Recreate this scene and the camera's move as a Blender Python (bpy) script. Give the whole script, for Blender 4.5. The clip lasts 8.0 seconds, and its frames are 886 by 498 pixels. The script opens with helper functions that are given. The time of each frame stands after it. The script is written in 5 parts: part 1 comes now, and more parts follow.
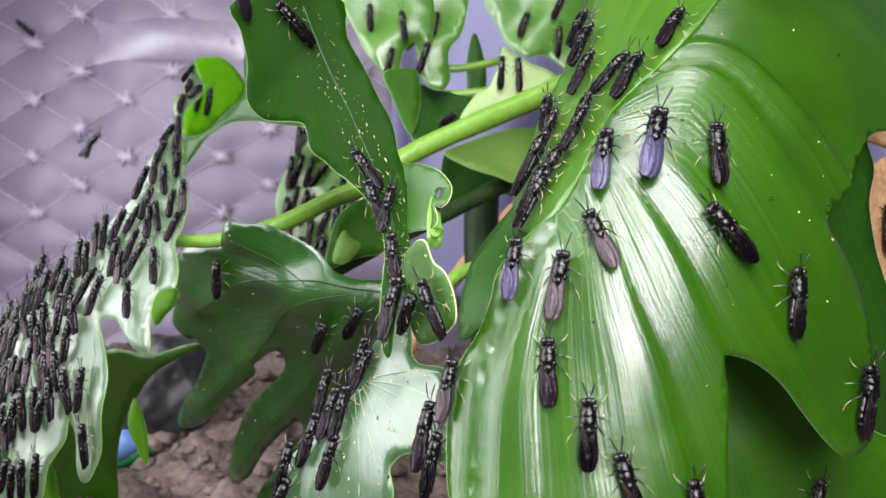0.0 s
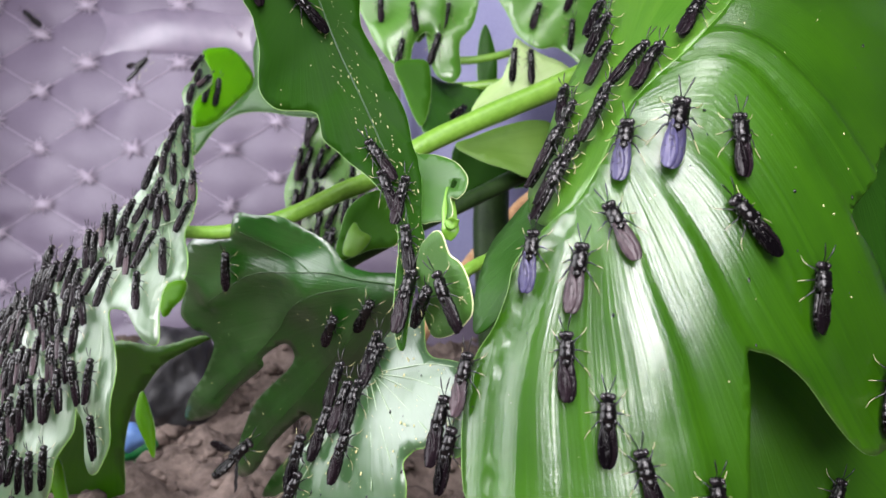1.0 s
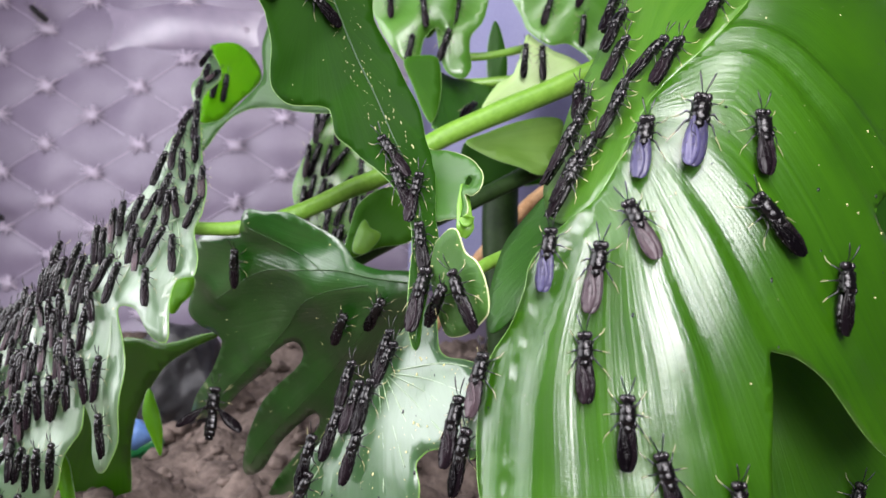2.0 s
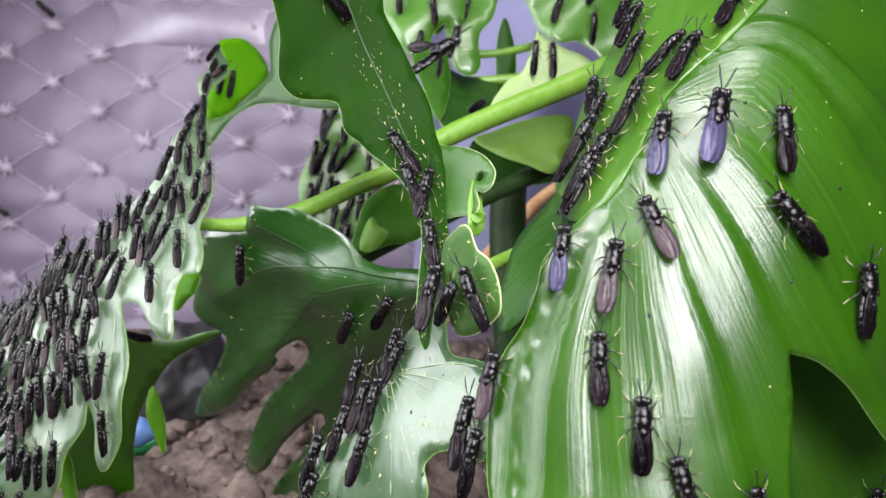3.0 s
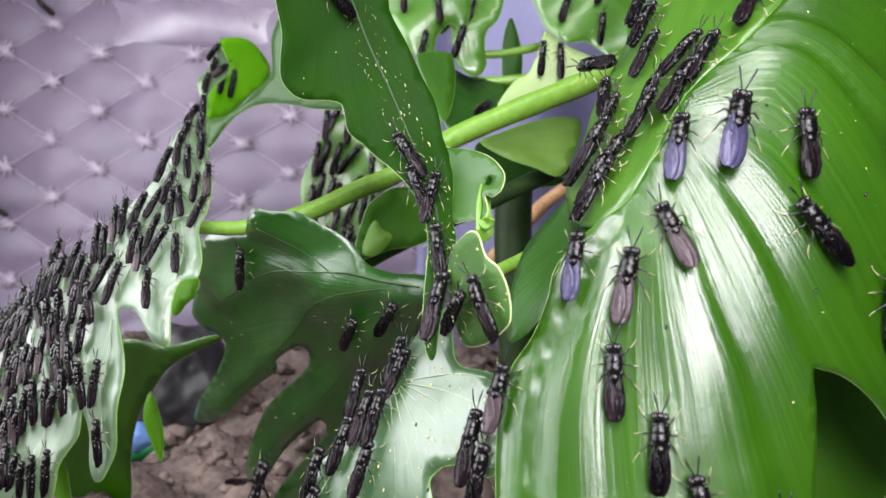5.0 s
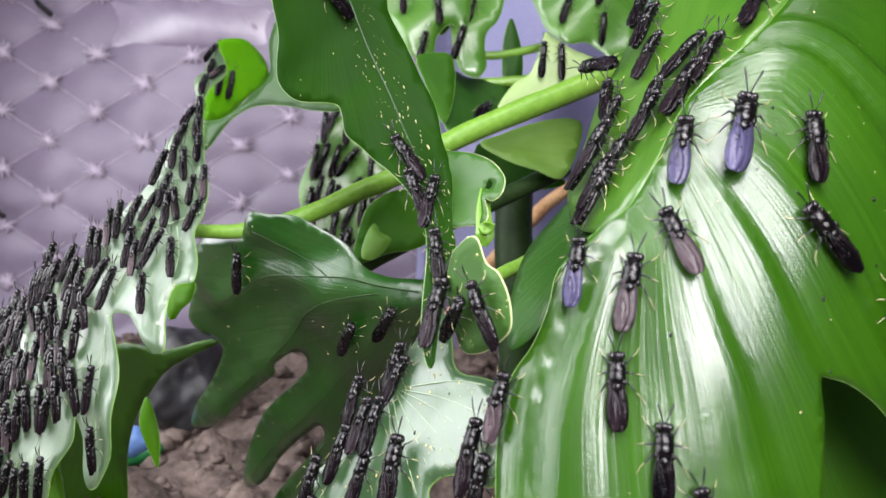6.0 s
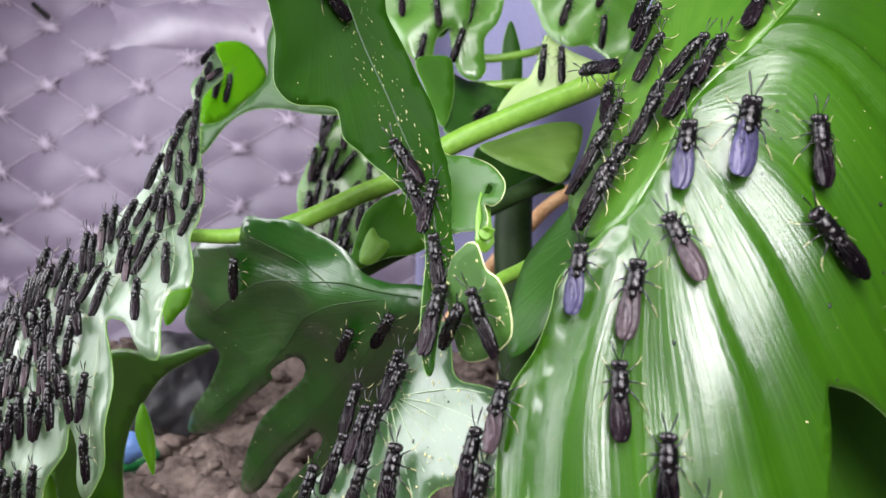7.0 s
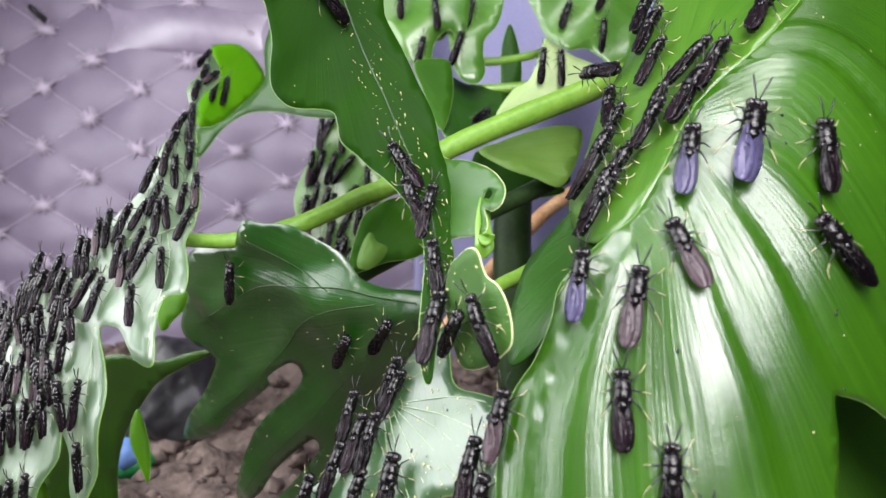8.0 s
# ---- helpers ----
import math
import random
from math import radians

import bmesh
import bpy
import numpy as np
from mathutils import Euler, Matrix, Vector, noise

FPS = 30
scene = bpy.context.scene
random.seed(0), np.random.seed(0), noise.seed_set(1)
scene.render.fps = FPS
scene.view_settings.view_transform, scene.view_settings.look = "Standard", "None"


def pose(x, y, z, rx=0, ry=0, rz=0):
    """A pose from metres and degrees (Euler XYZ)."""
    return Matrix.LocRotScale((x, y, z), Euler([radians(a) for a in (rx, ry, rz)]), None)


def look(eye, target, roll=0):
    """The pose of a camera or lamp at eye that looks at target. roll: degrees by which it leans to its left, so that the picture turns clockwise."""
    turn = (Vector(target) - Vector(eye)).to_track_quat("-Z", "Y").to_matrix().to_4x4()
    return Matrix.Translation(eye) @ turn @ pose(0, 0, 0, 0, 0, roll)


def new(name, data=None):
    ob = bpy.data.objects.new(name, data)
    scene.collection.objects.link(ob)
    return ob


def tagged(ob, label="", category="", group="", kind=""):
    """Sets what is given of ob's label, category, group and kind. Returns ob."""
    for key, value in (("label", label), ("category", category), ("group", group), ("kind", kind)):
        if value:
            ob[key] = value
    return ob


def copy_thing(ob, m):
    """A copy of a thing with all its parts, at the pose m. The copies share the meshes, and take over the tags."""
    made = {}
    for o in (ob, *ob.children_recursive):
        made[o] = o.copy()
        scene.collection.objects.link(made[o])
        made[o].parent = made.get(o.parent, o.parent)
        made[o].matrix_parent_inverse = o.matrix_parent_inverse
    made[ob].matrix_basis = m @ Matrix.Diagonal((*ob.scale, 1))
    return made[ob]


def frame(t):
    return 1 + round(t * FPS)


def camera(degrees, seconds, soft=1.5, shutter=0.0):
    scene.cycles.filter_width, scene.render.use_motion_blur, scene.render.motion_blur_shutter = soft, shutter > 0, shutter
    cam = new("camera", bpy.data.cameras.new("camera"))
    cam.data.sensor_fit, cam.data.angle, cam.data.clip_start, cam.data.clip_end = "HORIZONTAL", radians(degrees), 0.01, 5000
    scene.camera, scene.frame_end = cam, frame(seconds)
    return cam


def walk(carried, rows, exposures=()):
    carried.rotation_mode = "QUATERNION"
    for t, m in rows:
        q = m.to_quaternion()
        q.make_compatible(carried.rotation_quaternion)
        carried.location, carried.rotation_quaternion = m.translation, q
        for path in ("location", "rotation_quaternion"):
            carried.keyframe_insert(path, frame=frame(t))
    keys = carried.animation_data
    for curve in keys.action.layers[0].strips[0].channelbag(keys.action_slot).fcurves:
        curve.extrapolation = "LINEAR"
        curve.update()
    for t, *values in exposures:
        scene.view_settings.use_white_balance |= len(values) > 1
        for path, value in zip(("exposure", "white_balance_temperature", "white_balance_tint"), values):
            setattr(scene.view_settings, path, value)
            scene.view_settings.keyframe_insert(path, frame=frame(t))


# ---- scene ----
cam = camera(65, 8.0, soft=1.5, shutter=0.4)
walk(cam, [
    (0, pose(0.00000, 0.00000, 0.16000, 82.000, -0.000, -0.000)),
    (0.5, pose(-0.00133, 0.00132, 0.15986, 81.651, -0.083, 0.204)),
    (1, pose(-0.00285, 0.00282, 0.15868, 81.632, -0.345, 0.348)),
    (1.5, pose(-0.00440, 0.00404, 0.15852, 81.452, -0.458, 0.474)),
    (3, pose(-0.00731, 0.00873, 0.15703, 81.471, -1.018, 1.010)),
    (3.5, pose(-0.00799, 0.01015, 0.15654, 81.590, -1.179, 1.075)),
    (4, pose(-0.00891, 0.01175, 0.15732, 81.391, -1.186, 1.018)),
    (4.5, pose(-0.00879, 0.01331, 0.15717, 81.494, -1.235, 1.129)),
    (6, pose(-0.00853, 0.01808, 0.15790, 81.601, -1.262, 1.188)),
    (6.5, pose(-0.00841, 0.01942, 0.15761, 81.852, -1.286, 1.174)),
    (7, pose(-0.00860, 0.02071, 0.15816, 81.838, -1.269, 1.111)),
    (7.5, pose(-0.00851, 0.02207, 0.15844, 81.890, -1.262, 1.089)),
    (8, pose(-0.00883, 0.02333, 0.15831, 82.111, -1.331, 0.972)),
])
cam.data.dof.use_dof, cam.data.dof.focus_distance, cam.data.dof.aperture_fstop = True, 0.185, 20.0

# ---- world, lamp, exposure ----
world = bpy.data.worlds.new("world")
scene.world = world
world.use_nodes = True
world.node_tree.nodes["Background"].inputs[0].default_value = (0.75, 0.78, 0.95, 1)
world.node_tree.nodes["Background"].inputs[1].default_value = 0.03
scene.view_settings.exposure = 0.0


def lamp_panel(name, at, aim, power, colour, wide, high, lean=0):
    """A flat lamp with an even face, as wide and high as its shade."""
    light = bpy.data.lights.new(name, "AREA")
    light.shape, light.size, light.size_y = "RECTANGLE", wide, high
    light.energy, light.color = power, colour
    ob = new(name, light)
    ob.matrix_world = look(at, aim, lean)
    return ob


lamp_panel("lamp_light", (0.015, -0.08, 0.34), (0.02, 0.25, 0.14), 4.0, (1.0, 0.95, 1.0), 0.13, 0.34, 20)
lamp_panel("side_lamp_light", (-0.38, 0.18, 0.26), (-0.05, 0.21, 0.12), 4.8, (0.96, 0.95, 1.0), 0.4, 0.48)
# Unseen overhead source, added for upper-blade highlights and fill beneath the leaf.
lamp_panel("overhead_light", (0.2, -0.05, 1.18), (0.1, 0.1, 0.0), 4.5, (1.0, 0.97, 0.98), 0.36, 0.2)


# ---- materials ----
def mat(name, colour, rough=0.5, metal=0.0, spec=0.5, coat=0.0):
    m = bpy.data.materials.new(name)
    m.use_nodes = True
    n = m.node_tree.nodes["Principled BSDF"]
    n.inputs["Base Color"].default_value = (*colour, 1)
    n.inputs["Roughness"].default_value = rough
    n.inputs["Metallic"].default_value = metal
    n.inputs["Specular IOR Level"].default_value = spec
    n.inputs["Coat Weight"].default_value = coat
    return m


def node(m, kind, **inputs):
    n = m.node_tree.nodes.new(kind)
    for k, v in inputs.items():
        n.inputs[k.replace("_", " ")].default_value = v
    return n


def wire(m, a, out, b, inp):
    m.node_tree.links.new(a.outputs[out], b.inputs[inp])


def mottled(name, low, high, scale, rough=0.5, bump=0.2, fine=8.0, spec=0.5, dist=0.0005):
    """Two scales of colour noise and a fine relief, in object space metres."""
    m = mat(name, low, rough, spec=spec)
    p = m.node_tree.nodes["Principled BSDF"]
    co = node(m, "ShaderNodeTexCoord")
    big = node(m, "ShaderNodeTexNoise", Scale=scale, Detail=4.0)
    small = node(m, "ShaderNodeTexNoise", Scale=scale * fine, Detail=6.0)
    mixf = node(m, "ShaderNodeMath")
    mixf.operation = "MULTIPLY_ADD"
    mixf.inputs[1].default_value = 0.45
    wire(m, co, "Object", big, "Vector"), wire(m, co, "Object", small, "Vector")
    half = node(m, "ShaderNodeMath")
    half.operation = "MULTIPLY"
    half.inputs[1].default_value = 0.55
    wire(m, big, "Fac", half, 0), wire(m, small, "Fac", mixf, 0), wire(m, half, 0, mixf, 2)
    ramp = node(m, "ShaderNodeValToRGB")
    ramp.color_ramp.elements[0].color, ramp.color_ramp.elements[1].color = (*low, 1), (*high, 1)
    ramp.color_ramp.elements[0].position, ramp.color_ramp.elements[1].position = 0.35, 0.65
    wire(m, mixf, 0, ramp, 0), wire(m, ramp, "Color", p, "Base Color")
    b = node(m, "ShaderNodeBump", Strength=bump, Distance=dist)
    wire(m, small, "Fac", b, "Height"), wire(m, b, "Normal", p, "Normal")
    return m


def leaf_material(name, low, high, rough=0.3, through_light=0.25, glow=(0.25, 0.55, 0.02), stripes=14.0, relief=0.22, spec=0.8, coat=0.0, coat_rough=0.4):
    """Waxy leaf: fine side veins along the UV's second axis, blotches, some light passing through."""
    m = mat(name, low, rough, spec=spec, coat=coat)
    t = m.node_tree
    p = t.nodes["Principled BSDF"]
    p.inputs["Coat Roughness"].default_value = coat_rough
    p.inputs["Coat IOR"].default_value = 1.85
    uv = node(m, "ShaderNodeTexCoord")
    stretch = node(m, "ShaderNodeMapping")
    stretch.inputs["Scale"].default_value = (stripes, 1.2, 1.0)
    wire(m, uv, "UV", stretch, "Vector")
    veins = node(m, "ShaderNodeTexNoise", Scale=1.0, Detail=4.0, Roughness=0.55)
    wire(m, stretch, "Vector", veins, "Vector")
    blot = node(m, "ShaderNodeTexNoise", Scale=45.0, Detail=3.0)
    wire(m, uv, "Object", blot, "Vector")
    add = node(m, "ShaderNodeMath")
    add.operation = "MULTIPLY_ADD"
    add.inputs[1].default_value = 0.5
    half = node(m, "ShaderNodeMath")
    half.operation = "MULTIPLY"
    half.inputs[1].default_value = 0.5
    wire(m, blot, "Fac", half, 0), wire(m, veins, "Fac", add, 0), wire(m, half, 0, add, 2)
    ramp = node(m, "ShaderNodeValToRGB")
    ramp.color_ramp.elements[0].color, ramp.color_ramp.elements[1].color = (*low, 1), (*high, 1)
    ramp.color_ramp.elements[0].position, ramp.color_ramp.elements[1].position = 0.35, 0.65
    wire(m, add, 0, ramp, 0), wire(m, ramp, "Color", p, "Base Color")
    worn = node(m, "ShaderNodeMapRange")
    worn.inputs["To Min"].default_value, worn.inputs["To Max"].default_value = rough * 0.75, rough * 1.3
    wire(m, add, 0, worn, "Value"), wire(m, worn, "Result", p, "Roughness")
    grain = node(m, "ShaderNodeTexNoise", Scale=900.0, Detail=2.0)
    wire(m, uv, "Object", grain, "Vector")
    relf = node(m, "ShaderNodeMath")
    relf.operation = "MULTIPLY_ADD"
    relf.inputs[1].default_value = 0.16
    wire(m, grain, "Fac", relf, 0), wire(m, veins, "Fac", relf, 2)
    b = node(m, "ShaderNodeBump", Strength=relief, Distance=0.0012)
    wire(m, relf, 0, b, "Height"), wire(m, b, "Normal", p, "Normal"), wire(m, b, "Normal", p, "Coat Normal")
    tr = node(m, "ShaderNodeBsdfTranslucent", Color=(*glow, 1))
    mx = node(m, "ShaderNodeMixShader", Fac=through_light)
    wire(m, p, 0, mx, 1), wire(m, tr, 0, mx, 2)
    wire(m, mx, 0, t.nodes["Material Output"], 0)
    return m


LEAF = leaf_material("waxy_leaf", (0.013, 0.058, 0.0003), (0.03, 0.108, 0.0006), 0.5, 0.26, (0.24, 0.52, 0.014), stripes=22.0, relief=0.2, spec=0.1, coat=0.9, coat_rough=0.25)
# Paler green near the midrib, lightened further in place of missing light.
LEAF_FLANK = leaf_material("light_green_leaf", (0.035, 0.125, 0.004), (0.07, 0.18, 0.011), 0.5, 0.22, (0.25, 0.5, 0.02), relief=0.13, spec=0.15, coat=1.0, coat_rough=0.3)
# Shaded half of the middle leaf: the shade is in its dark base.
LEAF_MID = leaf_material("shaded_half_leaf", (0.0045, 0.04, 0.0015), (0.009, 0.06, 0.0025), 0.45, 0.05, (0.1, 0.4, 0.02), relief=0.2, spec=0.05, coat=1.0, coat_rough=0.28)
# Darker leaf green; shade on turned-away lobes and rear leaves is put into it.
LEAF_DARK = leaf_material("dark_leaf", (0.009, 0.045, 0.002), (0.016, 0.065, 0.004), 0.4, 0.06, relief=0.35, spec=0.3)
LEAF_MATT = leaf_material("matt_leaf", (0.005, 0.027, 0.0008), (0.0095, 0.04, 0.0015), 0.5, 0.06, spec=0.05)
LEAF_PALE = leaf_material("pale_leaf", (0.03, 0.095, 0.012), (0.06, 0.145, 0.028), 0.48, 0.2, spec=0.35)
LEAF_OLIVE = leaf_material("olive_leaf", (0.085, 0.19, 0.02), (0.16, 0.29, 0.05), 0.5, 0.3, spec=0.5)
LEAF_CREAM = leaf_material("cream_green_leaf", (0.28, 0.43, 0.13), (0.42, 0.54, 0.26), 0.5, 0.3, spec=0.8)
# Shining half of the middle leaf: a whiter base adds to the sheen.
LEAF_MID_LIT = leaf_material("shining_half_leaf", (0.016, 0.066, 0.014), (0.036, 0.1, 0.03), 0.5, 0.15, stripes=9.0, relief=0.2, spec=0.6, coat=1.0, coat_rough=0.35)
# Pale leaf green, whitened further in the base for the left leaf's sheen.
LEAF_WHITE_SHEEN = leaf_material("pale_sheen_leaf", (0.036, 0.1, 0.028), (0.11, 0.185, 0.1), 0.5, 0.2, relief=0.2, spec=0.8, coat=1.0, coat_rough=0.38)
# Brighter copy of the leaf green: light on the rear leaves is in its base.
LEAF_BACK = leaf_material("lit_leaf", (0.04, 0.15, 0.008), (0.09, 0.22, 0.03), 0.5, 0.3, relief=0.15, spec=0.3, coat=0.8, coat_rough=0.3)
LEAF_SOFT = leaf_material("soft_green_leaf", (0.018, 0.075, 0.004), (0.04, 0.12, 0.01), 0.5, 0.3, spec=0.08)
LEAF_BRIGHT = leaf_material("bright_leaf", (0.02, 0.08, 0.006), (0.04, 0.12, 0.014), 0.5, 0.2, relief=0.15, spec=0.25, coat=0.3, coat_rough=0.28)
LEAF_YOUNG = leaf_material("young_leaf", (0.12, 0.3, 0.02), (0.2, 0.4, 0.05), 0.4, 0.4, (0.35, 0.6, 0.03), relief=0.3)
# Young yellow-green, its base brightened for light that would pass through.
LEAF_GLOW = leaf_material("yellow_green_leaf", (0.11, 0.36, 0.004), (0.18, 0.45, 0.008), 0.45, 0.65, (0.24, 0.5, 0.012), spec=0.3)
DRY = mottled("dry_leaf", (0.32, 0.15, 0.06), (0.6, 0.38, 0.2), 60, 0.7, 0.5)
MARGIN = mottled("leaf_margin", (0.08, 0.22, 0.03), (0.2, 0.34, 0.09), 150, 0.4)
VEIN_DARK = mottled("dark_leaf_vein", (0.008, 0.038, 0.002), (0.014, 0.055, 0.004), 120, 0.4)
MARGIN_PALE = mottled("pale_leaf_margin", (0.4, 0.46, 0.2), (0.55, 0.6, 0.32), 200, 0.5)
VEIN = mottled("leaf_vein", (0.028, 0.115, 0.004), (0.055, 0.16, 0.012), 120, 0.4)
VEIN_PALE = mottled("pale_leaf_vein", (0.2, 0.3, 0.16), (0.32, 0.4, 0.27), 120, 0.45)
STALK = mottled("green_stalk", (0.09, 0.21, 0.015), (0.16, 0.31, 0.04), 60, 0.4, 0.2)
# Stalk green darkened in the base colour for the shade among the leaves.
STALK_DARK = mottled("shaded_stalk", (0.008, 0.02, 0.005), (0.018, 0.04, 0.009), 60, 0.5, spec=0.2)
BODY = mottled("fly_shell", (0.001, 0.001, 0.0012), (0.0035, 0.003, 0.0035), 900, 0.17, 0.35, 4.0, 0.36, 0.0002)
EYE = mat("fly_eye", (0.012, 0.01, 0.012), 0.15)
LIMB = mat("fly_limb", (0.006, 0.0055, 0.006), 0.35)
TARSUS = mat("fly_foot", (0.36, 0.34, 0.17), 0.5)
SPECK = mat("pollen_speck", (0.5, 0.48, 0.22), 0.8)
SOIL = mottled("soil", (0.05, 0.037, 0.032), (0.2, 0.155, 0.135), 40, 0.95, 1.0, 6.0, 0.2, 0.002)


def wing_material(name, low, high, rough, spec=0.4):
    m = mat(name, low, rough, spec=spec)
    p = m.node_tree.nodes["Principled BSDF"]
    info = node(m, "ShaderNodeObjectInfo")
    co = node(m, "ShaderNodeTexCoord")
    fine = node(m, "ShaderNodeTexNoise", Scale=420.0, Detail=3.0)
    wire(m, co, "Object", fine, "Vector")
    b = node(m, "ShaderNodeBump", Strength=0.8, Distance=0.0004)
    wire(m, fine, "Fac", b, "Height"), wire(m, b, "Normal", p, "Normal")
    mixf = node(m, "ShaderNodeMath")
    mixf.operation = "MULTIPLY"
    wire(m, info, "Random", mixf, 0), wire(m, fine, "Fac", mixf, 1)
    ramp = node(m, "ShaderNodeValToRGB")
    ramp.color_ramp.elements[0].color, ramp.color_ramp.elements[1].color = (*low, 1), (*high, 1)
    ramp.color_ramp.elements[1].position = 0.6
    wire(m, mixf, 0, ramp, 0), wire(m, ramp, "Color", p, "Base Color")
    return m


WING = wing_material("fly_wing", (0.0012, 0.001, 0.0014), (0.014, 0.009, 0.012), 0.2, 0.09)
# Violet-blue base paints the iridescent reflection on these wings.
WING_BLUE_SHEEN = wing_material("blue_sheen_fly_wing", (0.028, 0.026, 0.06), (0.06, 0.056, 0.125), 0.36, 0.3)
WING_BROWN = wing_material("brown_fly_wing", (0.03, 0.021, 0.025), (0.08, 0.054, 0.062), 0.4, 0.3)


def fabric_material():
    m = mottled("quilted_fabric", (0.108, 0.087, 0.133), (0.155, 0.126, 0.183), 9, 0.46, 0.3, 120.0, 0.6, 0.0004)
    return m


FABRIC = fabric_material()
SATIN = mottled("satin_band", (0.16, 0.135, 0.19), (0.22, 0.185, 0.25), 12, 0.37, 0.1, spec=1.0)
THREAD = mat("stitch_thread", (0.36, 0.31, 0.39), 0.6)


# ---- mesh helpers ----
def part(name, bm, material, parent=None, label="", smooth=True):
    me = bpy.data.meshes.new(name)
    bm.to_mesh(me)
    bm.free()
    if smooth:
        me.shade_smooth()
    for m in (material if isinstance(material, (list, tuple)) else [material]):
        me.materials.append(m)
    ob = new(name, me)
    ob.parent = parent
    if label:
        tagged(ob, label)
    return ob


def thing(name, m, label, category, group="", kind=""):
    ob = new(name)
    ob.empty_display_size = 0.01
    ob.matrix_world = m
    return tagged(ob, label, category, group, kind)


def tube(bm, pts, radii, sides=6, mat_index=0, tip_from=None):
    """A swept tube with closed ends; tip_from: ring from which the second material starts."""
    rings = []
    pts = [Vector(p) for p in pts]
    for i, p in enumerate(pts):
        d = (pts[min(i + 1, len(pts) - 1)] - pts[max(i - 1, 0)]).normalized()
        a = d.orthogonal().normalized() if i == 0 else (prev - d * prev.dot(d)).normalized()
        prev, b = a, d.cross(a)
        r = radii[i] if hasattr(radii, "__len__") else radii
        rings.append([bm.verts.new(p + r * (math.cos(k * 2 * math.pi / sides) * a + math.sin(k * 2 * math.pi / sides) * b)) for k in range(sides)])
    for i in range(len(rings) - 1):
        for k in range(sides):
            f = bm.faces.new((rings[i][k], rings[i][(k + 1) % sides], rings[i + 1][(k + 1) % sides], rings[i + 1][k]))
            f.material_index = 1 if tip_from is not None and i >= tip_from else mat_index
    bm.faces.new(rings[0][::-1])
    f = bm.faces.new(rings[-1])
    f.material_index = 1 if tip_from is not None else mat_index
    return bm


def blob(bm, centre, size, seg=12, rings=8, shape=None):
    """A lathe-like ellipsoid along x; shape(s) scales the section at s from -1 (tail) to 1 (head)."""
    made = bmesh.ops.create_uvsphere(bm, u_segments=seg, v_segments=rings, radius=1.0, matrix=Matrix.Rotation(math.pi / 2, 4, "Y"))
    for v in made["verts"]:
        k = shape(v.co.x) if shape else 1.0
        v.co = Vector((v.co.x * size[0], v.co.y * size[1] * k, v.co.z * size[2] * k)) + Vector(centre)
    return bm


def smooth_loop(pts, n=4, closed=True):
    out, m = [], len(pts)
    for i in range(m if closed else m - 1):
        p = [Vector(pts[(i + k) % m] if closed else pts[min(max(i + k, 0), m - 1)]) for k in (-1, 0, 1, 2)]
        for j in range(n):
            t = j / n
            out.append(0.5 * (2 * p[1] + (p[2] - p[0]) * t + (2 * p[0] - 5 * p[1] + 4 * p[2] - p[3]) * t * t + (3 * p[1] - p[0] - 3 * p[2] + p[3]) * t ** 3))
    return out if closed else out + [Vector(pts[-1])]


def in_loop(q, loop):
    c = False
    for i in range(len(loop)):
        a, b = loop[i], loop[i - 1]
        if (a.y > q[1]) != (b.y > q[1]) and q[0] < (b.x - a.x) * (q[1] - a.y) / (b.y - a.y) + a.x:
            c = not c
    return c


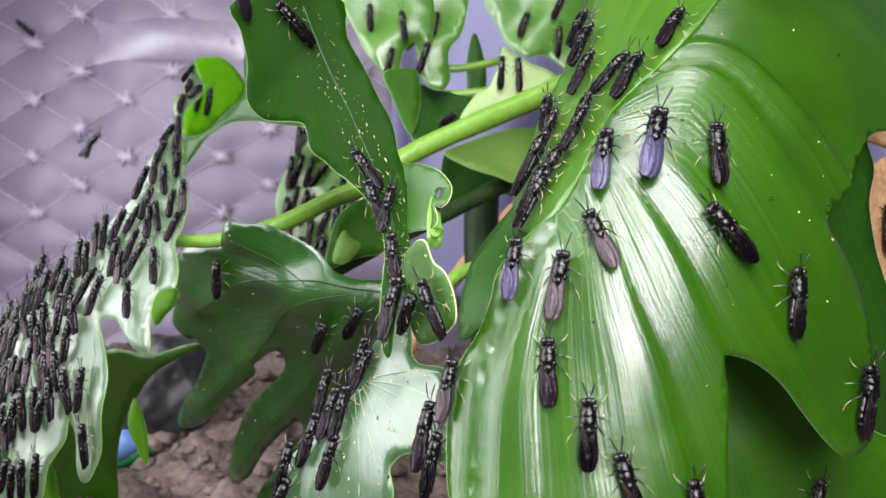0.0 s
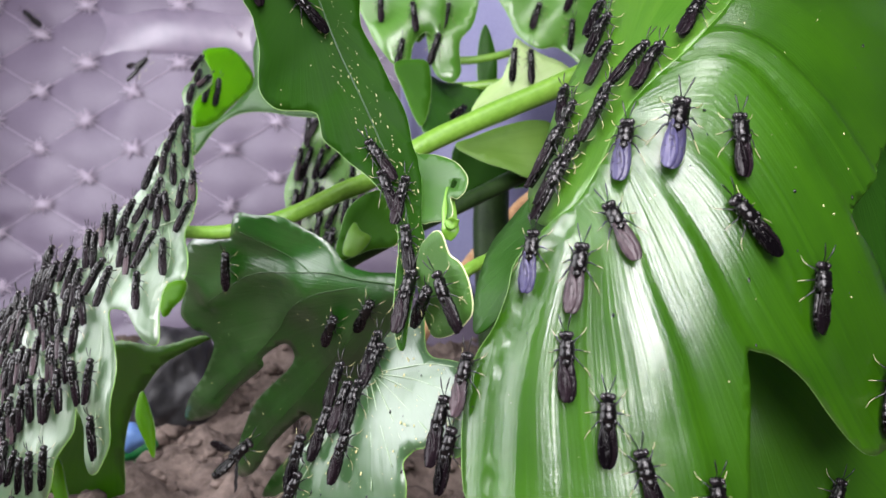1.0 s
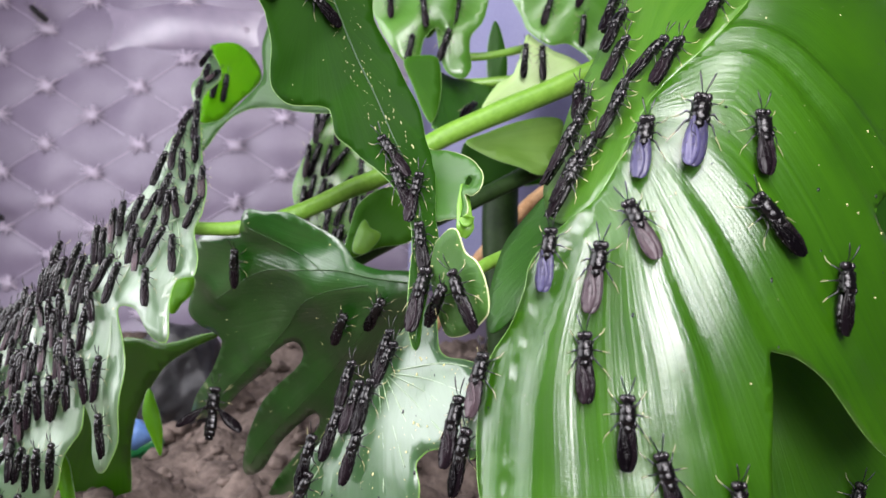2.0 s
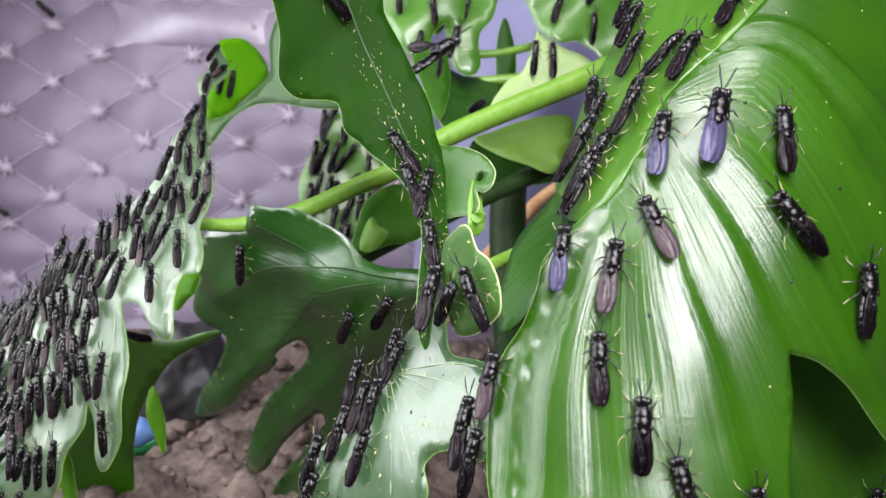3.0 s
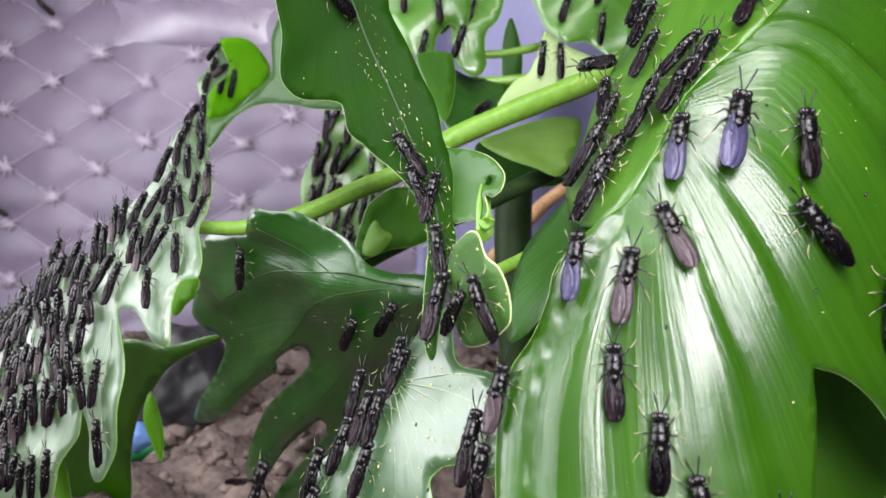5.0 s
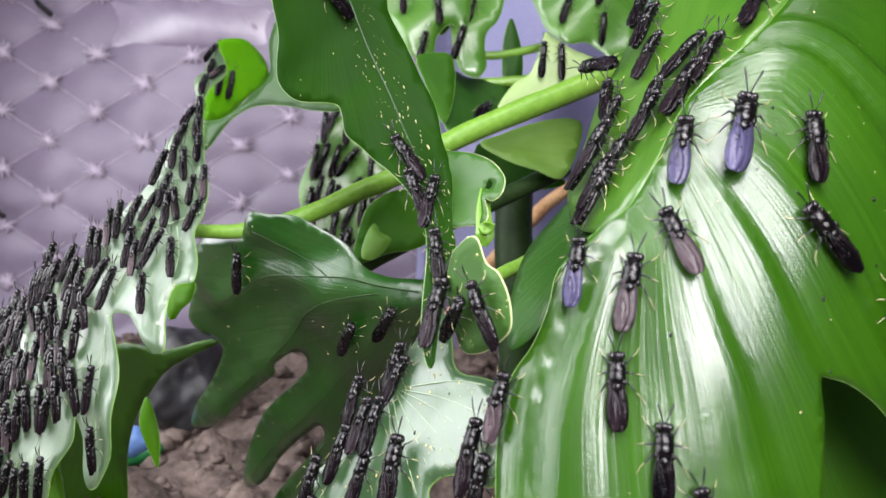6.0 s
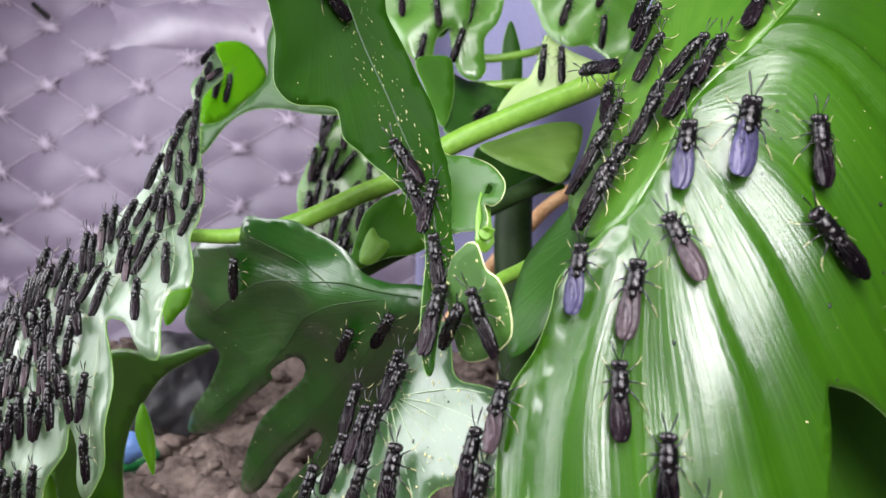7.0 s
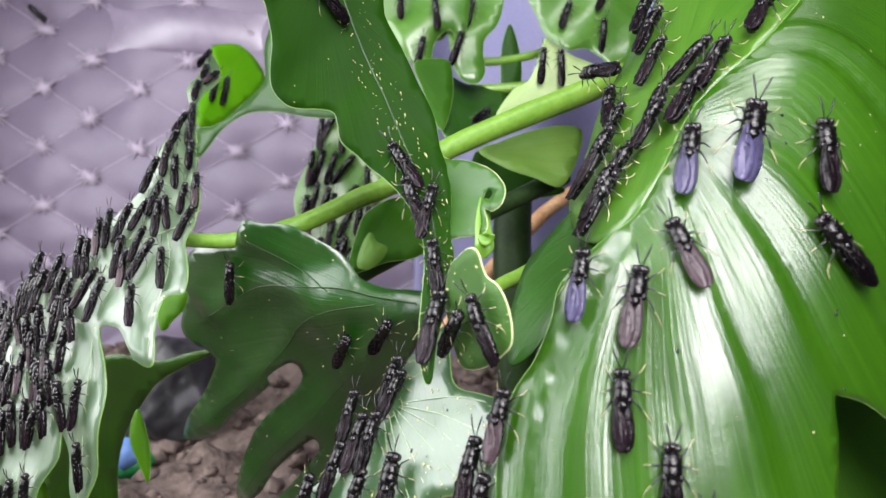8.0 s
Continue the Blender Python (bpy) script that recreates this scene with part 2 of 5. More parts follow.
class Sheet:
    """A leaf blade: a place, its length axis and its normal, the bend as a polynomial (mm), and the outline (mm)."""

    def __init__(self, at, along, normal, bend, outline):
        u, n = Vector(along).normalized(), Vector(normal).normalized()
        v = n.cross(u)
        self.m = Matrix((u, v, n)).transposed().to_4x4()
        self.m.translation = at
        self.bend, self.outline = bend, [Vector((a / 1000, b / 1000)) for a, b in outline]
        self.grooves, self.depth, self.width = None, 0.0, 0.003
        self.wave, self.pleats, self.lines, self.order, self.shelf = 0.0006, 0.0, [], [], None

    def w(self, u, v):
        a, b = u / 0.05, v / 0.05
        terms = (1, a, b, a * a, a * b, b * b, a ** 3, a * a * b, a * b * b, b ** 3)
        z = sum(c * t for c, t in zip(self.bend, terms)) / 1000
        if self.grooves is not None:
            d = np.min((self.grooves[:, 0] - u) ** 2 + (self.grooves[:, 1] - v) ** 2)
            z -= self.depth * math.exp(-d / self.width ** 2)
            z += self.pleat(u, v) + self.ledge(u, v)
        z += self.wave * noise.noise(Vector((u * 60, v * 60, 0.7)))
        return z

    def extended(self, k, far=0.045):
        """A main vein carried on straight beyond the blade's margin."""
        path, ahead = self.lines[k]
        way = ahead[-1] / np.linalg.norm(ahead[-1])
        more = path[-1] + way * np.linspace(0.0002, far, 220)[:, None]
        return np.vstack((path, more)), np.vstack((ahead, np.tile(way, (220, 1))))

    def between(self, u, v):
        """The main veins on either side of a place, each as its number and distance."""
        q = np.array((u, v))
        lo = None
        for n, (line, ahead) in enumerate(self.order):
            d = q - line
            k = int(np.argmin(d[:, 0] ** 2 + d[:, 1] ** 2))
            r = math.hypot(d[k, 0], d[k, 1])
            if ahead[k, 0] * d[k, 1] - ahead[k, 1] * d[k, 0] <= 0:
                return lo, (n, r)
            lo = (n, r)
        return lo, None

    def pleat(self, u, v):
        """The blade drops behind each main vein and rises gently to the next."""
        if not self.pleats:
            return 0.0
        lo, hi = self.between(u, v)
        high = self.pleats * min(1.0, math.hypot(u, v) / 0.03)
        if lo is None:
            return high * math.exp(-hi[1] / 0.006)
        s = lo[1] / (lo[1] + hi[1] + 1e-9) if hi else min(lo[1] / 0.012, 0.3)
        if s > 0.3:
            return high * (s - 0.3) / 0.7
        f = 1 - s / 0.3
        return high * f * f * (3 - 2 * f)

    def ledge(self, u, v):
        """The blade juts out below its midrib near the stalk and sinks back towards the lobes."""
        if not self.shelf:
            return 0.0
        high, rise, fall = self.shelf
        line, ahead = self.lines[0]
        d = np.array((u, v)) - line
        k = int(np.argmin(d[:, 0] ** 2 + d[:, 1] ** 2))
        off = math.copysign(math.hypot(d[k, 0], d[k, 1]), ahead[k, 0] * d[k, 1] - ahead[k, 1] * d[k, 0])

        def ease(x):
            x = min(max(x, 0.0), 1.0)
            return x * x * (3 - 2 * x)
        return high * ease((off + rise * 0.7) / (1.2 * rise)) * (1 - ease((off - rise * 0.5) / fall)) * (1 - ease((u - 0.028) / 0.035))

    def groove(self, lines, depth=0.0009, width=0.004):
        """Sinks the blade along its veins, so that it is pillowed between them."""
        for l in lines:
            path = np.array([(p.x, p.y) for p in smooth_loop([(a / 1000, b / 1000) for a, b in l], 40, False)])
            self.lines.append((path, np.gradient(path, axis=0)))
        pts = [p for l in lines for p in smooth_loop([(a / 1000, b / 1000) for a, b in l], 30, False)]
        self.grooves, self.depth, self.width = np.array([(p.x, p.y) for p in pts]), depth, width

    def at(self, u, v, lift=0.0):
        return Vector((u, v, self.w(u, v) + lift))

    def normal(self, u, v):
        e = 0.0005
        return Vector(((self.w(u - e, v) - self.w(u + e, v)) / (2 * e), (self.w(u, v - e) - self.w(u, v + e)) / (2 * e), 1)).normalized()

    def fan(self, u, v):
        """Place across the fan of main veins: whole numbers on the veins, fractions between them."""
        lo, hi = self.between(u, v)
        if lo is None:
            return hi[0] - hi[1] / 0.009
        if hi is None:
            return lo[0] + lo[1] / 0.009
        return lo[0] + lo[1] / (lo[1] + hi[1] + 1e-9)

    def blade(self, name, material, parent, step=0.0025, thick=0.0005, focus=(0.0, 0.0), label="", margin=True, loop_n=4, rim=0.00022, holes=(), margin_look=None):
        from mathutils.geometry import delaunay_2d_cdt
        loop = smooth_loop(self.outline, loop_n)
        us, vs = [p.x for p in loop], [p.y for p in loop]
        rnd = random.Random(5)
        inner = []
        a = min(us)
        while a < max(us):
            b = min(vs)
            while b < max(vs):
                q = Vector((a + rnd.uniform(-0.2, 0.2) * step, b + rnd.uniform(-0.2, 0.2) * step))
                if in_loop(q, loop) and min((q - p).length_squared for p in loop) > (0.45 * step) ** 2:
                    inner.append(q)
                b += step
            a += step
        for hu, hv, hr in holes:
            inner = [q for q in inner if (q - Vector((hu, hv))).length > hr * 1.25]
            inner += [Vector((hu + hr * math.cos(k * 0.5236), hv + hr * (1 + 0.2 * math.sin(2 * k)) * math.sin(k * 0.5236))) for k in range(12)]
        n = len(loop)
        verts, _, faces, _, _, _ = delaunay_2d_cdt(loop + inner, [(i, (i + 1) % n) for i in range(n)], [], 1, 1e-7)
        bm = bmesh.new()
        vl = [bm.verts.new(self.at(p.x, p.y)) for p in verts]
        uvl = bm.loops.layers.uv.new("UVMap")
        across = {x: self.fan(x.co.x, x.co.y) for x in vl} if self.order else {}
        for f in faces:
            mid = sum((verts[i] for i in f), Vector((0, 0))) / len(f)
            if any((mid - Vector((hu, hv))).length < hr * 0.95 for hu, hv, hr in holes):
                continue
            try:
                nf = bm.faces.new([vl[i] for i in f])
            except ValueError:
                continue
            for lp in nf.loops:
                du, dv = lp.vert.co.x - focus[0], lp.vert.co.y - focus[1]
                r = math.hypot(du, dv)
                lp[uvl].uv = (across[lp.vert] if self.order else 8 * math.atan2(dv, du) / math.pi, r / 0.1)
        bm.normal_update()
        if sum(f.normal.z for f in bm.faces) < 0:
            bmesh.ops.reverse_faces(bm, faces=bm.faces[:])
        ob = part(name, bm, material, parent, label)
        sol = ob.modifiers.new("thickness", "SOLIDIFY")
        sol.thickness, sol.offset = thick, -1
        if margin:
            bm = bmesh.new()
            path = [self.at(p.x, p.y, -thick * 0.5) for p in loop]
            tube(bm, path + path[:1], rim, 5)
            part("margin", bm, margin_look or MARGIN, ob)
        return ob

    def vein(self, pts, parent, width=0.0009, name="vein", material=None):
        path = smooth_loop([(a / 1000, b / 1000) for a, b in pts], 6, False)
        bm = bmesh.new()
        k = len(path)
        def top(p):
            return Vector((p.x, p.y, max(self.w(p.x + a, p.y + c) for a, c in ((0, 0), (6e-4, 0), (-6e-4, 0), (0, 6e-4), (0, -6e-4)))))
        high = [top(p) for p in path]
        for _ in range(3):
            high = [Vector((q.x, q.y, (high[max(i - 1, 0)].z + 2 * q.z + high[min(i + 1, k - 1)].z) / 4)) for i, q in enumerate(high)]
        tube(bm, high, [max(0.00015, width * (1 - 0.75 * i / k)) for i in range(k)], 6)
        return part(name, bm, material or VEIN, parent)

    def seat(self, u, v, heading, lift=0.0):
        """World pose on the blade: x towards the heading (degrees from the length axis), z off the blade."""
        e, h = 0.0045, radians(heading)
        x = Vector((math.cos(h), math.sin(h)))
        y = Vector((-x.y, x.x))
        c = Vector((u, v))
        front, rear, one, two = (Vector((*q, self.w(*q))) for q in (c + x * e, c - x * e, c + y * e * 0.5, c - y * e * 0.5))
        along = (front - rear).normalized()
        z = along.cross(one - two).normalized()
        r = Matrix((along, z.cross(along), z)).transposed().to_4x4()
        r.translation = (u, v, max(self.w(u, v), (front.z + rear.z) / 2, (one.z + two.z) / 2) + lift)
        return self.m @ r


# ---- the leaves' plan ----
NEAR_BLADE = Sheet((0.0388, 0.1699, 0.1676), (-0.0573, -0.4035, -0.9132), (0.1587, -0.9067, 0.3907),
    [0.82, 11.62, 29.43, -11.87, -15.96, -30.14, 2.79, 3.50, 4.43, 6.44],
    [(-2.0, 1.7), (-16.6, 14.8), (-29.6, 25.1), (-48.4, 39.3), (-82.9, 75.7), (-175.3, 190.7), (-67.9, 115.5), (-36.4, 103.6), (-12.7, 86.6), (-5.0, 71.2), (11.1, 61.0), (21.8, 53.1), (28.6, 60.6), (36.5, 65.9), (47.0, 67.5), (58.8, 69.2), (69.2, 70.0), (73.4, 64.8), (74.7, 59.1), (72.1, 53.5), (66.4, 46.4), (60.2, 39.5), (56.2, 32.3), (55.2, 27.2), (56.0, 24.0), (63.8, 25.1), (75.4, 25.7), (93.6, 25.5), (99.4, 12.5), (100.7, -7.6), (99.1, -22.5), (90.8, -29.4), (78.9, -31.1), (68.2, -31.0), (59.1, -29.5), (51.9, -26.0), (44.0, -23.7), (36.6, -22.2), (28.3, -15.8), (23.3, -10.3), (13.6, -5.5)])
NEAR_FLANK = Sheet((0.0419, 0.1855, 0.1715), (-0.6993, -0.0708, -0.7113), (-0.637, -0.3897, 0.6651),
    [2.07, -2.64, 2.53, -11.34, 11.73, -2.98, 1.81, -5.28, 4.15, -1.02],
    [(-52.5, -8.8), (-32.4, 2.5), (-17.2, 8.3), (1.4, 9.6), (18.5, 17.2), (29.2, 19.7), (36.9, 13.9), (37.9, 2.3), (31.6, -11.1), (19.5, -17.6), (6.5, -26.5), (-8.1, -32.1), (-25.4, -42.0), (-45.3, -55.6), (-56.2, -40.0)])
NEAR_LOBE = Sheet((0.0319, 0.1818, 0.1495), (-0.5889, -0.2735, -0.7605), (-0.5733, -0.5219, 0.6316),
    [0.00, -0.00, 0.00, 0.00, -0.00, -0.00, 0.00, 0.00, -0.00, -0.00],
    [(-2.0, 0.5), (1.0, -7.8), (5.7, -13.0), (17.3, -14.8), (25.5, -15.0), (36.0, -9.8), (44.3, -3.5), (47.3, 0.4), (43.5, 3.0), (37.5, 3.4), (31.1, 2.2), (25.3, 1.8), (13.8, 4.2), (4.9, 4.6)])
NEAR_BACKLOBE = Sheet((0.0984, 0.188, 0.1716), (0.2517, 0.0963, -0.963), (0.2679, -0.9631, -0.0263),
    [-0.00, 0.00, -0.00, -0.00, 0.00, 0.00, 0.00, -0.00, -0.00, 0.00],
    [(-1.5, 0.2), (7.0, 17.8), (12.7, 15.6), (21.9, 16.9), (30.8, 13.7), (44.5, 14.6), (61.2, 17.5), (82.2, 20.0), (104.9, 19.4), (118.4, 8.9), (110.5, -5.0), (91.2, -14.5), (68.5, -16.7), (41.9, -14.2), (16.8, -11.9)])
UNDER_LEAF = Sheet((0.0722, 0.186, 0.1137), (0.3595, -0.2572, -0.897), (0.1038, -0.9443, 0.3124),
    [0.00, -0.00, 0.00, 0.00, -0.00, 0.00, -0.00, 0.00, -0.00, 0.00],
    [(-4.3, -6.9), (3.2, 12.9), (22.2, 23.6), (43.2, 31.3), (54.6, 43.9), (76.5, 35.6), (72.8, 8.5), (60.8, -20.2), (41.2, -27.9), (13.3, -20.2)])
DRY_LEAF = Sheet((0.1896, 0.262, 0.1533), (-0.7742, -0.491, -0.3995), (0.5009, -0.8611, 0.0876),
    [0.00, 0.00, 0.00, -0.00, -0.00, 0.00, 0.00, 0.00, 0.00, -0.00],
    [(80.3, -24.7), (63.0, -21.5), (48.3, -21.9), (37.7, -21.8), (10.8, -16.1), (-13.3, 13.2), (3.7, 41.4), (36.4, 42.5), (58.9, 25.9), (77.2, 9.9), (84.3, -8.7), (84.6, -18.9)])
DRY_CURL = Sheet((0.1802, 0.2501, 0.1616), (-0.9575, -0.2363, 0.1652), (0.2525, -0.9639, 0.0844),
    [0.00, 0.00, -0.00, -0.00, 0.00, 0.00, 0.00, -0.00, -0.00, -0.00],
    [(40.6, -0.5), (39.3, -2.7), (34.1, -4.6), (21.5, -5.8), (1.1, -5.9), (-4.1, 7.5), (14.4, 5.4), (27.7, 3.7), (34.6, 3.3), (39.2, 2.0)])
HANG_BLADE = Sheet((-0.0444, 0.2071, 0.1989), (0.2987, -0.3937, -0.8694), (0.1435, -0.8821, 0.4487),
    [7.35, -29.10, -4.71, 18.21, 30.59, -15.25, -1.76, -8.55, -5.74, 7.80],
    [(-1.4, -13.6), (4.9, -14.2), (11.7, -14.4), (16.7, -16.1), (20.8, -17.0), (24.7, -15.5), (27.8, -12.5), (31.4, -4.6), (34.7, -3.5), (40.0, -3.7), (45.0, -0.6), (52.1, 3.3), (59.9, 6.8), (68.5, 8.2), (77.4, 6.5), (86.6, 2.9), (95.4, -0.3), (103.1, -1.4), (103.0, 0.1), (96.6, 3.0), (88.3, 7.5), (82.2, 11.2), (76.7, 13.2), (72.2, 14.0), (61.9, 17.3), (54.2, 18.6), (48.8, 18.7), (40.6, 19.7), (31.1, 18.3), (20.4, 16.5), (11.2, 14.2), (0.1, 13.8)])
HANG_EAR = Sheet((-0.0115, 0.1879, 0.1488), (0.5898, -0.8056, 0.0556), (-0.7554, -0.5261, 0.3906),
    [0.00, 0.00, 0.00, -0.00, -0.00, -0.00, -0.00, 0.00, 0.00, -0.00],
    [(-9.5, 10.5), (-2.3, 8.7), (2.5, 8.5), (8.5, 7.7), (14.6, 5.8), (19.2, 2.4), (20.6, -1.3), (18.4, -3.3), (15.4, -3.0), (18.0, -7.3), (16.3, -8.9), (10.8, -9.7), (6.3, -9.6), (-1.2, -0.0)])
HANG_TIP = Sheet((-0.0088, 0.1663, 0.1269), (0.5828, -0.7639, -0.2771), (-0.8045, -0.5905, -0.0642),
    [0.00, 0.00, 0.00, -0.00, -0.00, -0.00, 0.00, -0.00, -0.00, -0.00],
    [(-1.9, 7.9), (-0.1, 10.7), (2.8, 13.9), (5.6, 14.4), (8.4, 10.6), (12.3, 9.9), (15.8, 6.7), (18.2, 1.6), (17.2, -2.1), (12.3, -8.4), (6.2, -12.4), (2.5, -10.6), (-0.4, -5.8), (-2.5, 1.5)])
MID_DARK = Sheet((-0.0164, 0.2173, 0.1158), (-0.8762, 0.4685, -0.1131), (-0.4026, -0.8404, -0.3628),
    [-2.84, 6.36, -0.66, -3.30, -0.70, 1.48, 0.34, 0.15, -0.16, -0.05],
    [(55.3, -29.4), (47.9, -28.3), (38.3, -26.8), (30.7, -21.5), (24.4, -16.0), (18.5, -9.5), (9.7, -5.8), (-2.7, -2.8), (1.3, 8.0), (13.6, 22.6), (25.5, 36.5), (42.6, 52.3), (61.6, 76.0), (84.3, 104.6), (116.3, 132.3), (126.0, 128.6), (107.3, 103.6), (80.5, 79.4), (64.1, 64.1), (63.6, 57.8), (76.4, 66.0), (93.0, 79.0), (108.1, 93.8), (121.5, 101.5), (122.7, 96.3), (109.2, 76.2), (88.5, 53.9), (60.0, 33.6), (58.4, 23.6), (72.2, 30.0), (76.6, 36.3), (98.6, 49.7), (120.9, 65.7), (137.9, 72.5), (145.8, 72.4), (134.2, 59.4), (112.9, 41.7), (99.3, 26.5), (108.3, 19.2), (110.4, 12.7), (100.2, 0.7), (90.9, -14.1), (80.8, -20.8), (69.5, -20.9), (61.4, -22.4)])
MID_BRIGHT = Sheet((-0.0179, 0.1917, 0.1135), (-0.2227, -0.5191, -0.8252), (-0.5618, -0.6235, 0.5438),
    [-6.06, 20.08, 2.13, -3.96, -7.28, 4.11, -11.73, -6.15, 3.11, -0.02],
    [(-5.8, 2.2), (3.5, 9.2), (10.0, 13.5), (12.7, 17.4), (13.5, 23.7), (15.0, 29.5), (19.0, 33.8), (28.6, 33.5), (36.4, 33.3), (35.6, 27.5), (35.7, 23.0), (37.3, 18.7), (40.1, 16.8), (45.4, 17.9), (52.5, 14.5), (58.1, -0.7), (55.8, -14.8), (48.2, -18.3), (36.2, -10.4), (25.7, -6.6), (14.4, -4.1), (3.8, -3.3)])
LEFT_BLADE = Sheet((-0.0875, 0.2195, 0.139), (-0.5045, -0.193, -0.8415), (-0.525, -0.7052, 0.4765),
    [-1.92, 31.00, -18.64, -32.01, 18.13, -8.05, 7.23, -10.08, -0.95, 0.59],
    [(-54.2, -83.9), (-45.2, -63.5), (-35.2, -51.7), (-26.8, -39.1), (-18.3, -22.9), (-8.2, -6.1), (0.3, 3.4), (5.8, 8.0), (10.9, 16.8), (15.3, 21.1), (17.5, 19.0), (20.7, 17.8), (30.5, 25.6), (34.8, 27.5), (35.5, 23.3), (33.0, 17.6), (32.1, 13.3), (35.3, 8.1), (42.1, 12.8), (52.0, 18.6), (66.4, 21.8), (77.2, 20.7), (81.3, 18.2), (79.3, 15.1), (70.1, 11.0), (66.9, 6.7), (73.7, 8.2), (84.0, 5.3), (94.3, 6.3), (103.4, 1.4), (115.6, -12.1), (121.2, -29.5), (111.4, -61.1), (102.9, -96.1), (67.7, -56.7), (47.8, -31.9), (32.7, -19.9), (20.9, -15.9), (10.8, -17.2), (1.2, -19.9), (-10.2, -27.3), (-20.4, -35.7), (-28.4, -44.7), (-37.8, -62.3)])
YELLOW_LEAF = Sheet((-0.1249, 0.3457, 0.1687), (0.104, 0.7175, 0.6887), (0.8091, -0.4637, 0.361),
    [0.00, 0.00, -0.00, -0.00, -0.00, 0.00, 0.00, 0.00, 0.00, -0.00],
    [(41.6, 13.2), (51.5, 8.3), (59.2, 0.4), (59.8, -9.6), (55.7, -16.6), (47.7, -18.1), (27.1, -12.6), (8.1, -7.2), (-1.4, -0.6), (-0.8, 2.8), (9.6, 6.6), (21.4, 5.6), (31.7, 6.4)])
PALE_RIM = Sheet((-0.0537, 0.2839, 0.1711), (-0.8485, 0.4936, -0.1907), (-0.5267, -0.8229, 0.2132),
    [0.00, 0.00, 0.00, -0.00, -0.00, -0.00, 0.00, 0.00, 0.00, -0.00],
    [(30.7, -45.6), (24.1, -21.6), (11.7, -6.7), (-0.6, -1.7), (0.0, 0.9), (14.7, -2.7), (30.4, -8.0), (47.1, -10.6), (61.2, -7.5), (72.7, 1.1), (77.2, 2.3), (78.9, -3.2), (77.6, -9.8), (64.8, -9.5), (47.2, -15.9), (37.1, -22.3), (37.3, -37.3)])
BACK_LEAF_1 = Sheet((-0.0466, 0.3421, 0.2372), (0.5353, -0.2264, -0.8137), (0.1234, -0.9321, 0.3405),
    [-0.00, -0.00, 0.00, 0.00, 0.00, -0.00],
    [(-0.0, 0.0), (24.9, -7.1), (38.2, -8.4), (48.6, -5.8), (48.8, -0.0), (42.0, 6.5), (40.2, 15.1), (47.5, 18.2), (17.7, 34.9)])
BACK_LEAF_2 = Sheet((-0.0158, 0.3502, 0.2397), (0.2762, -0.2946, -0.9149), (0.1212, -0.9336, 0.3372),
    [0.00, -0.00, -0.00, 0.00, 0.00, -0.00],
    [(-0.0, -0.0), (33.8, -6.2), (43.5, -7.4), (52.3, -5.7), (56.0, 0.0), (50.9, 5.4), (37.8, 8.2), (29.2, 17.7), (4.8, 26.1)])
BACK_LEAF_3 = Sheet((-0.0269, 0.3247, 0.1954), (0.5825, -0.2156, -0.7837), (0.1287, -0.9276, 0.3508),
    [0.00, 0.00, -0.00, -0.00, 0.00, 0.00],
    [(-0.0, 0.0), (2.1, 7.7), (7.3, 13.2), (17.5, 8.3), (26.5, 0.0), (30.7, -6.5), (24.3, -6.0), (10.8, -2.8)])
BACK_LEAF_4 = Sheet((-0.0149, 0.3515, 0.1924), (0.9606, 0.0547, -0.2725), (0.2517, -0.5871, 0.7694),
    [0.00, -0.00, 0.00, 0.00, -0.00, 0.00],
    [(0.0, -0.0), (12.6, 1.6), (23.6, 6.0), (31.3, -0.0), (26.2, -20.3), (17.2, -35.9), (6.5, -43.3)])
BACK_LEAF_5 = Sheet((0.0074, 0.3036, 0.1729), (0.7006, 0.3387, 0.628), (0.1313, -0.9263, 0.3531),
    [-0.00, -0.00, 0.00, 0.00, -0.00, -0.00],
    [(0.0, 0.0), (14.4, 4.4), (23.6, 3.3), (38.6, 11.3), (40.7, 7.4), (43.0, -0.0), (47.3, -9.7), (48.3, -20.9), (43.6, -23.7), (27.5, -15.1), (11.5, -7.1)])
BACK_LEAF_6 = Sheet((0.0008, 0.296, 0.1598), (0.8926, 0.414, 0.1784), (0.2696, -0.8074, 0.5249),
    [0.00, -0.00, -0.00, 0.00, -0.00, -0.00],
    [(0.0, 0.0), (9.7, 2.0), (24.2, 4.2), (41.1, 4.1), (47.9, 0.0), (40.2, -11.4), (27.9, -21.7), (18.2, -16.0), (7.7, -9.3)])
BACK_LEAF_7 = Sheet((0.0222, 0.3485, 0.2399), (0.5952, -0.2011, -0.778), (0.1183, -0.9357, 0.3325),
    [-0.00, -0.00, -0.00, -0.00, 0.00, -0.00],
    [(0.0, -0.0), (21.1, -9.2), (31.5, -11.0), (40.0, -8.5), (44.0, 0.0), (53.4, 2.8), (66.0, 4.7), (52.8, 20.3), (29.8, 49.0)])
BACK_LEAF_8 = Sheet((-0.0773, 0.3214, 0.1374), (0.9174, 0.2483, 0.3109), (0.1307, -0.9261, 0.3539),
    [0.00, 0.00, -0.00, -0.00, 0.00, -0.00],
    [(-0.0, 0.0), (6.4, 9.1), (18.9, 22.2), (27.2, 26.7), (38.2, 18.8), (42.5, -0.0), (34.5, -14.5), (20.3, -31.8), (8.3, -35.8), (0.3, -24.9), (-1.8, -11.8)])
